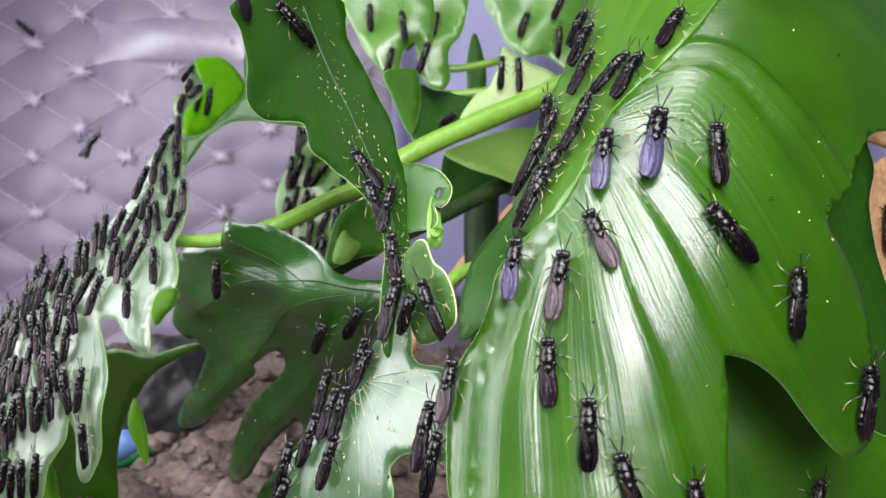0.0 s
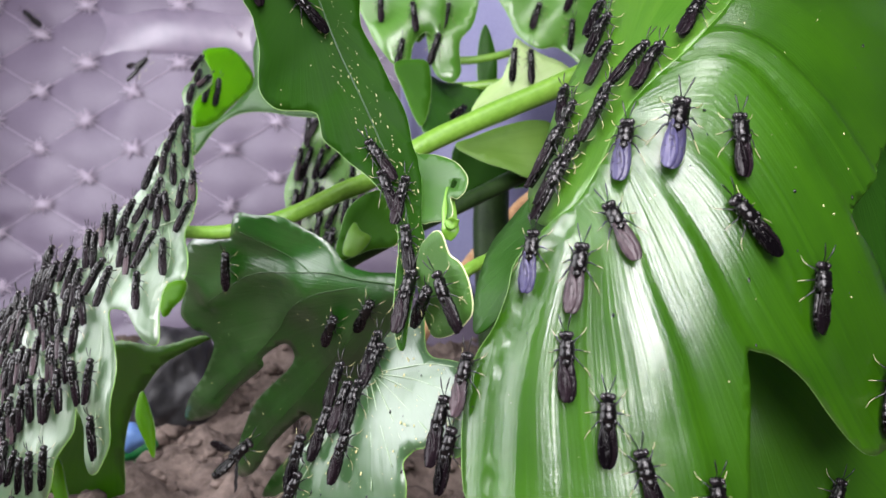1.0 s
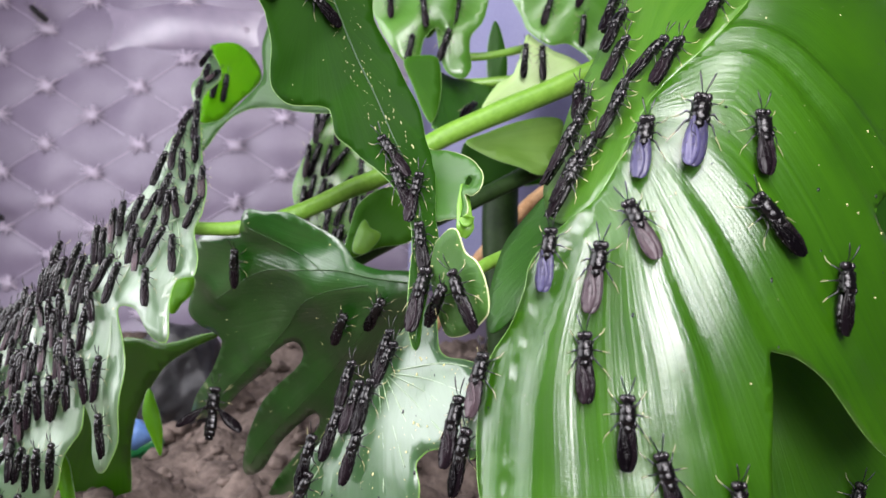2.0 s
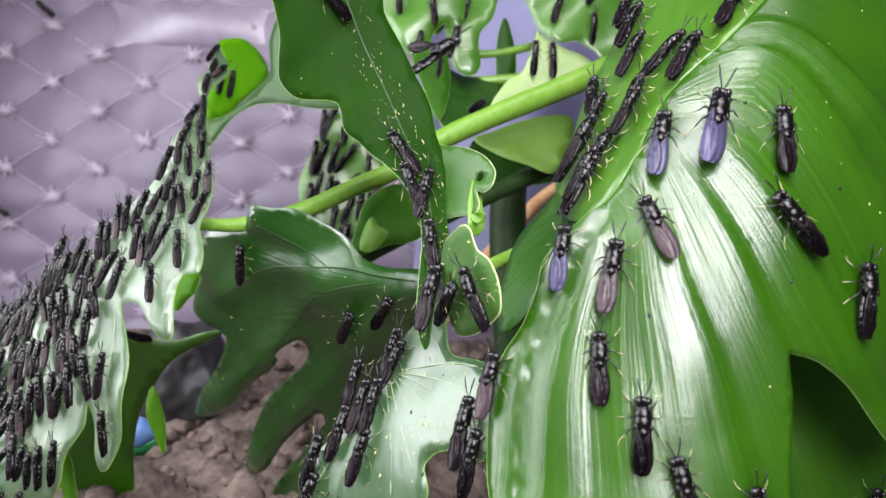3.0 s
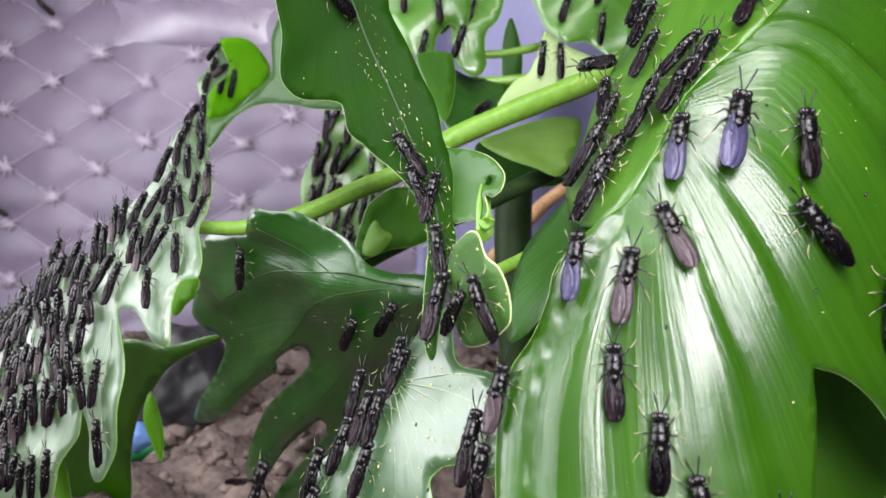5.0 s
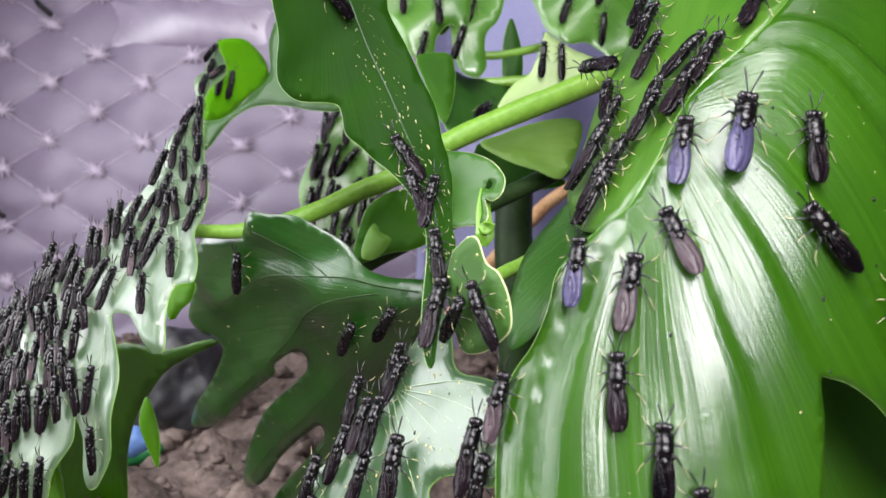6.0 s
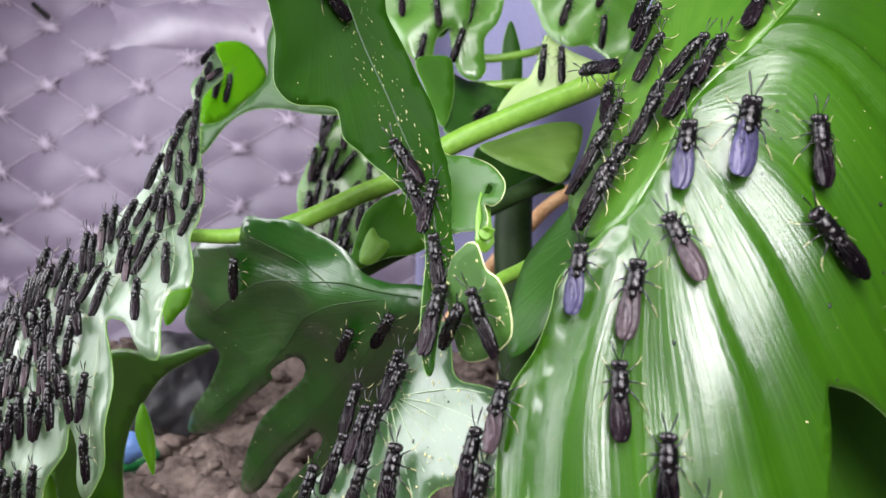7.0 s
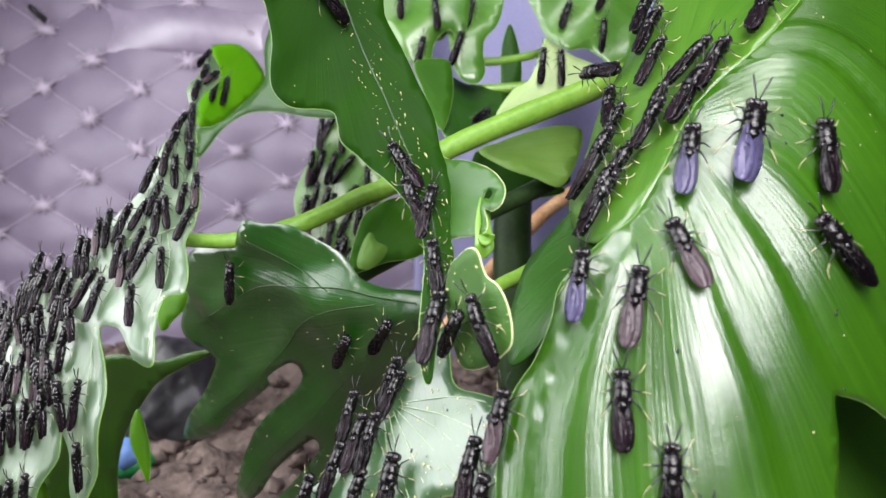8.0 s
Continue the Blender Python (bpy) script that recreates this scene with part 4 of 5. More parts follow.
def fly_parts(root, wing_look=WING):
    """A soldier fly 17 mm long, head towards +x."""
    part("abdomen", loft(bmesh.new(), abdomen_sections()), BODY, root)
    bm = loft(bmesh.new(), THORAX, 14)
    blob(bm, (0.0001, 0, 0.0034), (0.0011, 0.0012, 0.0007), 10, 6)
    for s in (1, -1):
        blob(bm, (0.0012, s * 0.0016, 0.0033), (0.0009, 0.0005, 0.0006), 8, 5)
        blob(bm, (0.0051, s * 0.0013, 0.0031), (0.0007, 0.0006, 0.0006), 8, 5)
    part("thorax", bm, BODY, root)
    bm = blob(bmesh.new(), (0.007, 0, 0.0023), (0.001, 0.0014, 0.0012), 12, 8)
    blob(bm, (0.0062, 0, 0.0023), (0.0006, 0.0008, 0.0008), 8, 5)
    head = part("head", bm, BODY, root)
    for s in (1, -1):
        part("eye", blob(bmesh.new(), (0.0069, s * 0.00105, 0.0025), (0.00095, 0.00085, 0.00115), 10, 8), EYE, head)
        bm = tube(bmesh.new(), [(0.0078, s * 0.0003, 0.0028), (0.0087, s * 0.0006, 0.0034), (0.0099, s * 0.001, 0.0039), (0.0112, s * 0.0014, 0.0042), (0.012, s * 0.0016, 0.0043)],
                  [0.00011, 0.00013, 0.0002, 0.00019, 0.00008], 6)
        part("antenna", bm, LIMB, head)
    for s in (1, -1):
        outline = [(0.0016, 0.0015), (-0.0002, 0.0018), (-0.003, 0.0022), (-0.0058, 0.0023), (-0.0082, 0.0018), (-0.0094, 0.0008), (-0.009, -0.0004), (-0.006, -0.0011), (-0.0028, -0.0007), (-0.0004, 0.0005)]
        loop = smooth_loop(outline, 3)
        bm = bmesh.new()

        def lie(x, y, up=0.0):
            return Vector((x, s * y, 0.0034 + 0.085 * x - 60 * y * y + 0.00012 * math.sin(x * 1800) + 0.00008 * math.sin(y * 3200) + (0.00035 if s > 0 else 0) + up))
        rim = [bm.verts.new(lie(p.x, p.y)) for p in loop]
        mid = [bm.verts.new(lie(p.x * 0.98, 0.45 * p.y + 0.0003, 0.0001)) for p in loop]
        n = len(loop)
        for i in range(n):
            bm.faces.new((rim[i], rim[(i + 1) % n], mid[(i + 1) % n], mid[i]))
        bm.faces.new(mid)
        bm.normal_update()
        if sum(f.normal.z for f in bm.faces) < 0:
            bmesh.ops.reverse_faces(bm, faces=bm.faces[:])
        bmesh.ops.solidify(bm, geom=bm.faces[:], thickness=0.00005)
        wing = part("wing", bm, wing_look, root)
        bm = bmesh.new()
        for line in ([(0.0014, 0.0014), (-0.001, 0.0017), (-0.005, 0.0021), (-0.0078, 0.0017)], [(0.001, 0.0012), (-0.002, 0.0012), (-0.0045, 0.0009), (-0.0075, 0.001)],
                     [(-0.002, 0.0012), (-0.0028, 0.0003), (-0.0045, -0.0002), (-0.0068, -0.0005)], [(-0.0042, 0.001), (-0.0047, 0.0018)], [(-0.0004, 0.0008), (-0.0028, 0.0003)],
                     [(-0.003, 0.0011), (-0.0034, 0.0005)], [(-0.0045, -0.0002), (-0.0052, 0.0008)]):
            tube(bm, [lie(x, y, 0.00013) for x, y in line], 0.00007, 4)
        tagged(part("venation", bm, LIMB, wing), kind="stuff")
    for x0, dx, reach in ((0.0047, 0.0028, 0.0036), (0.0034, -0.0004, 0.0044), (0.002, -0.0036, 0.0044)):
        for s in (1, -1):
            pts = [(x0, s * 0.0013, 0.0015), (x0 + dx * 0.4, s * reach * 0.6, 0.0024), (x0 + dx * 0.8, s * reach * 0.85, 0.0008),
                   (x0 + dx * 1.1, s * reach * 1.05, 0.0002), (x0 + dx * 1.5, s * reach * 1.2, 0.0001)]
            part("leg", tube(bmesh.new(), pts, [0.0003, 0.00022, 0.00012, 0.00009, 0.00006], 6, 0, 2), [LIMB, TARSUS], root)


FLY_LABEL = "black soldier fly with folded smoky wings sitting on a leaf"
MODELS = {}


def fly(m, size=1.0, look_of="dark", slim=1.0):
    if look_of not in MODELS:
        wings = {"dark": WING, "blue": WING_BLUE_SHEEN, "brown": WING_BROWN}[look_of]
        label = {"dark": FLY_LABEL, "blue": "black soldier fly with shimmering violet-blue folded wings on a leaf",
                 "brown": "black soldier fly with pinkish brown folded wings on a leaf"}[look_of]
        ob = MODELS[look_of] = thing("fly", Matrix.Identity(4), label, "fly", "flies on the leaves")
        fly_parts(ob, wings)
    else:
        ob = copy_thing(MODELS[look_of], Matrix.Identity(4))
    ob.matrix_basis = m @ Matrix.Diagonal((size, size * slim, size, 1))
    return ob


def seat_flies(sheet, rows, blue=(), brown=(), lo=0.85, hi=1.0, slim=1.0):
    rnd = random.Random(len(rows))
    for i, (u, v, heading, length) in enumerate(rows):
        heading += rnd.uniform(-2, 2)
        size = min(max(length / 17.2, lo), hi)
        u, v = u + 0.8 * math.cos(radians(heading)), v + 0.8 * math.sin(radians(heading))
        fly(sheet.seat(u / 1000, v / 1000, heading, 0.0002), size, "blue" if i in blue else "brown" if i in brown else "dark", slim)


def pile_flies(sheet, rows, seed):
    """More flies climbing over those of a row."""
    rnd = random.Random(seed)
    for u, v, heading, length in rows:
        h = radians(heading)
        back, side = rnd.uniform(5.5, 8.5), rnd.choice((-1, 1)) * rnd.uniform(0.4, 2.0)
        a, b = u - back * math.cos(h) - side * math.sin(h), v - back * math.sin(h) + side * math.cos(h)
        fly(sheet.seat(a / 1000, b / 1000, heading + rnd.uniform(-18, 18), 0.0016), rnd.uniform(0.82, 0.95), slim=0.85)


def scatter_flies(sheet, count, heading, seed, spread=15, gap=0.005, size=(0.85, 1.05), keep=None, taken=(), slim=1.0):
    rnd = random.Random(seed)
    up = sheet.m.to_3x3().inverted() @ Vector((0, 0, 1))
    if not callable(heading):
        base = heading + math.degrees(math.atan2(up.y, up.x))
    loop = smooth_loop(sheet.outline, 3)
    us, vs = [p.x for p in loop], [p.y for p in loop]
    got = [Vector((u / 1000, v / 1000)) for u, v, *_ in taken]
    made = 0
    for _ in range(count * 60):
        if made >= count:
            break
        q = Vector((rnd.uniform(min(us), max(us)), rnd.uniform(min(vs), max(vs))))
        if not in_loop(q, loop) or (keep and not keep(q)):
            continue
        h = (heading(q) if callable(heading) else base) + rnd.gauss(0, spread)
        ax = Vector((math.cos(radians(h)), math.sin(radians(h))))
        bad = False
        for g in got:
            d = q - g
            if abs(d.dot(ax)) < 0.012 and abs(d.x * ax.y - d.y * ax.x) < gap:
                bad = True
                break
        if bad:
            continue
        got.append(q)
        made += 1
        fly(sheet.seat(q.x, q.y, h, 0.0002), rnd.uniform(*size), rnd.choice(("dark", "dark", "dark", "brown", "brown")), slim)


NEAR_BLADE_FLIES = [(9.2, 8.9, 169, 18.6), (11.2, 22.4, -179, 15.2), (12.8, -1.2, 170, 15.8), (32.3, -2.3, -160, 14.8), (42.2, -10.3, 173, 15.9), (29.7, 24.0, -135, 16.0), (42.4, 41.6, 179, 15.9), (61.1, -11.5, -178, 14.9), (73.6, -4.1, -178, 15.0), (83.9, 4.0, -164, 14.6), (88.5, 16.8, -176, 14.6), (38.0, -19.2, 174, 13.6), (61.7, 64.5, 180, 17.2), (65.5, -30.8, 173, 13.7)]
NEAR_FLANK_FLIES = [(-14.5, -27.7, -152, 18.0), (-20.5, -38.5, -146, 17.0), (-5.9, -15.8, -160, 15.5), (-7.4, -2.6, -175, 15.0), (-7.6, 5.8, -152, 17.0), (-25.4, 0.8, -147, 17.0), (6.0, 1.1, -150, 15.0), (8.2, -17.1, -131, 16.4), (13.4, -9.5, -158, 15.1), (24.9, -5.8, 179, 15.9), (22.4, 5.2, -168, 15.6), (30.6, 8.1, -172, 17.0)]
UNDER_LEAF_FLIES = [(54.6, 5.4, 136, 15.7)]
DRY_LEAF_FLIES = [(50.8, -0.5, -112, 24.9)]
HANG_BLADE_FLIES = [(52.5, 9.1, -164, 13.5), (62.8, 8.5, -176, 13.0), (65.7, 10.6, 150, 12.1), (80.5, 8.4, 170, 14.9), (93.7, 3.6, 149, 16.8), (6.6, 0.6, -145, 14.6), (-2.5, -11.6, -177, 14.6)]
HANG_TIP_FLIES = [(2.8, -5.5, 67, 13.5), (12.6, 0.8, 134, 15.0)]
YELLOW_LEAF_FLIES = [(21.6, 4.4, 13), (24.5, -1.0, 14)]
BACK_FLIES = [(BACK_LEAF_5, [(29.1, 3.2, 42, 14), (33.3, -2.5, 47, 15)]), (BACK_LEAF_7, [(27.8, 0.0, 126, 16), (43.0, 8.0, 140, 15), (30.0, 18.0, 120, 15)]), (BACK_LEAF_2, [(39.3, -5.0, 145, 16), (24.0, 6.0, 150, 15)]), (BACK_LEAF_1, [(44.0, -2.8, 138, 14), (33.1, 12.2, 155, 15), (20.0, 2.0, 150, 14)]), (BACK_LEAF_4, [(20.1, -25.4, 72, 16)])]
MID_DARK_FLIES = [(12.5, 6.4, -131, 16.3), (29.3, 13.2, -129, 16.0), (69.0, -8.1, -112, 15.6)]
MID_BRIGHT_FLIES = [(13.4, -3.5, -171, 15.0), (17.1, -1.0, 178, 13.5), (23.9, -10.0, -170, 13.5), (29.5, -4.9, -176, 15.0), (29.2, -0.8, -171, 16.0), (36.6, -8.8, 173, 14.6), (40.9, -0.9, 168, 14.0), (44.5, -14.4, 169, 14.0), (53.0, -15.5, 158, 14.0), (31.9, 28.0, 176, 16.7), (37.7, 31.2, 170, 15.6)]
LEFT_BLADE_FLIES = [(40.0, -20.0, -155, 14.0), (44.0, -26.0, -155, 14.0), (47.5, -14.0, -158, 14.0), (42.0, -8.0, -158, 14.0), (53.0, -20.0, -158, 14.0), (38.0, -30.0, -150, 14.0), (36.0, -14.0, -152, 14.0), (14.5, 9.9, -127, 17.2), (26.0, 14.1, -125, 17.0), (-4.0, -20.6, -148, 16.0), (0.8, -11.8, -139, 16.0), (4.6, -4.6, -135, 14.6), (11.3, -11.2, -148, 14.7), (-43.1, -66.6, -121, 16.0), (-26.7, -39.7, -120, 16.0), (-35.0, -53.0, -121, 16.0), (-20.5, -29.5, -122, 16.0), (-15.2, -19.2, -125, 14.1), (56.2, 10.9, -161, 14.8), (70.2, 16.6, -158, 14.0), (59.0, 7.0, -150, 14.0), (46.6, -0.1, -160, 14.5), (31.1, 2.0, -147, 14.4), (65.3, 0.3, -152, 14.6), (72.3, -6.2, -151, 15.5), (75.0, -10.6, -150, 14.7), (97.9, -12.3, -141, 16.1), (88.4, 4.3, -159, 14.8), (93.2, -0.5, -160, 14.3), (30.6, -3.2, -150, 14.8), (18.9, -4.1, -148, 13.4), (-21.9, -36.5, -128, 17.5), (-15.1, -27.1, -132, 15.5), (-10.2, -21.8, -133, 14.0), (6.8, -10.0, -149, 11.3), (-8.8, -16.1, -128, 14.4), (13.3, -2.0, -147, 10.3), (-3.4, -5.5, -129, 12.9)]


# ---- plants ----
def leaf_thing(sheet, label, category="leaf"):
    return thing("philodendron_leaf", sheet.m, label, category, "leaves of the plant")


def blade_in(sheet, root, name, material, **kw):
    ob = sheet.blade(name, material, root, **kw)
    ob.matrix_parent_inverse = Matrix.Identity(4)
    ob.matrix_basis = root.matrix_world.inverted() @ sheet.m
    return ob


near = leaf_thing(NEAR_BLADE, "large glossy green lobed leaf dotted with flies")
near_top = blade_in(NEAR_BLADE, near, "blade", LEAF, step=0.0017, rim=0.0001)
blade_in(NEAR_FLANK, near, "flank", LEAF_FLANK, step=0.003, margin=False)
# Lobes of the same leaf, with their shade put into a darker colour.
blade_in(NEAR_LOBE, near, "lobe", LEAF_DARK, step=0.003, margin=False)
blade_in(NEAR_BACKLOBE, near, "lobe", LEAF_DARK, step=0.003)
under = leaf_thing(UNDER_LEAF, "dark green leaf in the shade of a larger leaf")
blade_in(UNDER_LEAF, under, "blade", LEAF, step=0.004)
dry = thing("dry_leaf", DRY_LEAF.m, "dried tan-orange curled dead leaf", "dead leaf")
blade_in(DRY_LEAF, dry, "blade", DRY, step=0.004, margin=False)
blade_in(DRY_CURL, dry, "curl", DRY, step=0.003, margin=False, thick=0.004)
hang = leaf_thing(HANG_BLADE, "hanging dark green leaf with wavy margins and flies on its midrib")
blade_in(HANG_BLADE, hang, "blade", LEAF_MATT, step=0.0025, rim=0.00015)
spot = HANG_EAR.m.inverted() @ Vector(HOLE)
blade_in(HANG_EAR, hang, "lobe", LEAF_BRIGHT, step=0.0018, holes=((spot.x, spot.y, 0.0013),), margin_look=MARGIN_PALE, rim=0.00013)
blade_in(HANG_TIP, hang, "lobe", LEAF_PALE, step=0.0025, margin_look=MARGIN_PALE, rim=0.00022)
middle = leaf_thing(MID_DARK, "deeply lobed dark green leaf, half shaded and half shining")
# One leaf in two base colours, toned for its shaded and lit halves.
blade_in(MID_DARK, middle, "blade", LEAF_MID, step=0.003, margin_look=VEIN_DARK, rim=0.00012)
blade_in(MID_BRIGHT, middle, "blade", LEAF_MID_LIT, step=0.003)
left = leaf_thing(LEFT_BLADE, "glossy green lobed leaf crowded with black flies")
blade_in(LEFT_BLADE, left, "blade", LEAF_WHITE_SHEEN, step=0.003)
for sheet, material, label in (
        (YELLOW_LEAF, LEAF_GLOW, "bright yellow-green young leaf lit from behind"),
        (PALE_RIM, LEAF_DARK, "narrow green leaf with a pale rim"),
        (BACK_LEAF_1, LEAF_BACK, "shining pale green leaf with flies"),
        (BACK_LEAF_2, LEAF_BACK, "shining pale green leaf lobe"),
        (BACK_LEAF_3, LEAF_SOFT, "mid-green leaf lobe beside the stalk"),
        (BACK_LEAF_4, LEAF_DARK, "dark green shaded leaf"),
        (BACK_LEAF_5, LEAF_CREAM, "light green leaf above the stalk"),
        (BACK_LEAF_6, LEAF_OLIVE, "olive green leaf hanging below the stalk"),
        (BACK_LEAF_7, LEAF_BACK, "bright green leaf with flies"),
        (BACK_LEAF_8, LEAF_BACK, "shining leaf crowded with flies behind the stalk"),
        (BACK_LEAF_10, LEAF_DARK, "narrow dark green leaf behind the stalk"),
        (BACK_LEAF_11, LEAF, "mid-green leaf among the leaves behind"),
        (BACK_LEAF_12, LEAF_YOUNG, "small bright green folded leaf below the stalk"),
        (BACK_LEAF_9, LEAF_SOFT, "folded mid-green leaf below the stalk"),
        (LOW_LEAF, LEAF, "dark green leaf hanging over the soil"),
        (SHADE_LEAF, LEAF_MATT, "dark green filler leaf put in for the shade below the stalk"),
        (SIDE_BIT, LEAF_GLOW, "bright green leaf tip behind larger leaves"),
        (LOW_BIT, LEAF_GLOW, "yellow-green young leaf below a crowded leaf"),
        (LOW_SPRIG, LEAF_GLOW, "small bright green sprig near the soil")):
    root = leaf_thing(sheet, label)
    blade_in(sheet, root, "blade", material, step=0.004)

for sheet, rows in ((NEAR_BLADE, NEAR_BLADE_FLIES), (NEAR_FLANK, NEAR_FLANK_FLIES), (UNDER_LEAF, UNDER_LEAF_FLIES), (DRY_LEAF, DRY_LEAF_FLIES),
                    (HANG_BLADE, HANG_BLADE_FLIES), (HANG_TIP, HANG_TIP_FLIES), (MID_DARK, MID_DARK_FLIES), (MID_BRIGHT, MID_BRIGHT_FLIES), (LEFT_BLADE, LEFT_BLADE_FLIES)):
    on_near = sheet is NEAR_BLADE
    seat_flies(sheet, rows, (0, 2, 11) if on_near else (), (3, 4, 13) if on_near else (), 0.7 if sheet is LEFT_BLADE else 0.85, 1.1 if on_near else 0.8 if sheet is LEFT_BLADE else 1.0, 0.64 if sheet is LEFT_BLADE else 1.02 if on_near else 0.85)


pile_flies(NEAR_FLANK, NEAR_FLANK_FLIES[6::2], 31)
scatter_flies(LEFT_BLADE, 105, lambda q: -138 - 330 * q.x, 3, 9, 0.0025, (0.68, 0.8), lambda q: q.y < 0.003, LEFT_BLADE_FLIES, 0.64)
scatter_flies(BACK_LEAF_8, 26, -12, 4, 15, 0.0032, (0.85, 1.0), slim=0.75)
for sheet, rows in BACK_FLIES:
    seat_flies(sheet, rows, slim=0.85)

# Flies on the front stand in for shadows of flies on the back.
for u, v, heading in YELLOW_LEAF_FLIES:
    tagged(fly(YELLOW_LEAF.seat(u / 1000, v / 1000, heading, 0.0002), 1.0, slim=0.7), "black soldier fly put in for the silhouette of one behind the young leaf")


def speckle(sheet, root, count, seed, size=0.00025, keep=None, material=SPECK, label="pale grains of pollen and dust", long=1.0):
    """Pale grains lying on a blade."""
    rnd = random.Random(seed)
    loop = smooth_loop(sheet.outline, 3)
    us, vs = [p.x for p in loop], [p.y for p in loop]
    bm = bmesh.new()
    made = 0
    for _ in range(count * 20):
        q = Vector((rnd.uniform(min(us), max(us)), rnd.uniform(min(vs), max(vs))))
        if made < count and in_loop(q, loop) and (not keep or keep(q)):
            made += 1
            r = size * rnd.choice((0.5, 0.6, 0.8, 1.0, 1.6))
            bmesh.ops.create_icosphere(bm, subdivisions=1, radius=r, matrix=Matrix.Translation(sheet.at(q.x, q.y, r * 0.2)) @ Matrix.Diagonal((rnd.uniform(0.7, 1.8) * long, rnd.uniform(0.6, 1.1), 0.5, 1)))
    ob = part("specks", bm, material, root)
    ob.matrix_basis = root.matrix_world.inverted() @ sheet.m
    return tagged(ob, label, kind="stuff")


def near_line(lines, reach):
    seg = [p for l in lines for p in smooth_loop([(a / 1000, b / 1000) for a, b in l], 6, False)]
    return lambda q: min((q - p).length for p in seg) < reach


speckle(NEAR_BLADE, near, 60, 1, 0.00014)
speckle(HANG_BLADE, hang, 240, 2, 0.00011, near_line(VEINS["hang_blade"][:1], 0.0045), long=3.0)
speckle(HANG_BLADE, hang, 20, 3, 0.00012)
speckle(MID_DARK, middle, 60, 4, 0.00018)
speckle(MID_BRIGHT, middle, 170, 5, 0.0002)
speckle(HANG_TIP, hang, 30, 6, 0.0002)
speckle(LEFT_BLADE, left, 40, 7)
for sheet, root, count in ((NEAR_BLADE, near, 45), (MID_BRIGHT, middle, 25), (MID_DARK, middle, 15)):
    speckle(sheet, root, count, 20 + count, 0.00026, None, LIMB, "tiny dark droppings on the leaf")

for x, y, z, turn in ON_CLOTH:
    side = Matrix(((0, 1, 0), (0, 0, -1), (-1, 0, 0))).to_4x4()
    tagged(fly(Matrix.Translation((x, y, z)) @ Matrix.Rotation(radians(turn), 4, "Y") @ side), "black soldier fly sitting on the quilted cloth")


for key, root in (("near_blade", near), ("hang_blade", hang), ("mid_dark", middle), ("mid_bright", middle), ("left_blade", left)):
    for i, line in enumerate(VEINS[key]):
        if key == "near_blade" or (key == "hang_blade" and i > 0):
            continue
        ob = SHEETS[key].vein(line, root, 0.0003 if i == 0 else 0.00013, "vein", VEIN_DARK if key in ("hang_blade", "mid_dark") else VEIN_PALE)
        ob.matrix_basis = root.matrix_world.inverted() @ SHEETS[key].m

stalk("leaf_stalk", STALK_MAIN, [0.0022, 0.0024, 0.0032, 0.0038, 0.0045, 0.005], STALK, "thick bright green leaf stalk among the leaves")
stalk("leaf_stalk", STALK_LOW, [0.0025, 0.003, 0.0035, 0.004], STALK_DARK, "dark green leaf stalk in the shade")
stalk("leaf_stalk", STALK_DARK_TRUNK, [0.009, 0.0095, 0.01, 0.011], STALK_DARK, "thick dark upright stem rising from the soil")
stalk("leaf_stalk", STALK_TAN, [0.005, 0.0045, 0.004], DRY, "dried tan leaf stalk behind the plant")
stalk("leaf_stalk", STALK_TOP, [0.003, 0.0025], STALK, "slender green stalk behind the leaves")
stalk("leaf_stalk", STALK_SMALL, [0.002, 0.0022, 0.0025], STALK, "short green stalk between two leaves")
stalk("leaf_stalk", STALK_BACK, [0.002, 0.0022], STALK, "thin green stalk behind the leaves")
stalk("leaf_stalk", STALK_BACK_LOW, [0.0025, 0.0025], STALK, "thin green stalk behind the leaves")


def ribbon(name, pts, widths, material, parent, thick=0.0004):
    """A bent strip of leaf tissue with a raised edge."""
    bm = bmesh.new()
    path = smooth_loop(pts, 6, False)
    inv = parent.matrix_world.inverted()
    k = len(path) - 1
    rows = []
    for i, p in enumerate(path):
        d = (path[min(i + 1, k)] - path[max(i - 1, 0)]).normalized()
        side = d.cross(Vector((0.3, -1, 0.2))).normalized()
        s = i / k * (len(widths) - 1)
        a = min(int(s), len(widths) - 2)
        w = widths[a] + (widths[a + 1] - widths[a]) * (s - a)
        rows.append([bm.verts.new(inv @ (p + side * w * c + Vector((0, 0.0008 * (1 - c * c), 0)))) for c in (-1, -0.4, 0.4, 1)])
    for i in range(k):
        for c in range(3):
            bm.faces.new((rows[i][c], rows[i][c + 1], rows[i + 1][c + 1], rows[i + 1][c]))
    ob = part(name, bm, material, parent)
    ob.modifiers.new("thickness", "SOLIDIFY").thickness = thick
    return ob


ribbon("torn_strip", STRIP, [0.0009, 0.0017, 0.0021, 0.0009], LEAF_YOUNG, hang)
ribbon("curled_end", CURL_STRIP, [0.0006, 0.0014, 0.001], LEAF_YOUNG, hang)

BLACK_PLASTIC = mottled("black_plastic", (0.012, 0.012, 0.014), (0.03, 0.03, 0.034), 30, 0.5)
BLUE_PLASTIC = mottled("blue_plastic", (0.1, 0.2, 0.5), (0.16, 0.3, 0.62), 60, 0.4)
GREEN_PLASTIC = mottled("green_plastic", (0.01, 0.16, 0.04), (0.02, 0.24, 0.07), 60, 0.4)


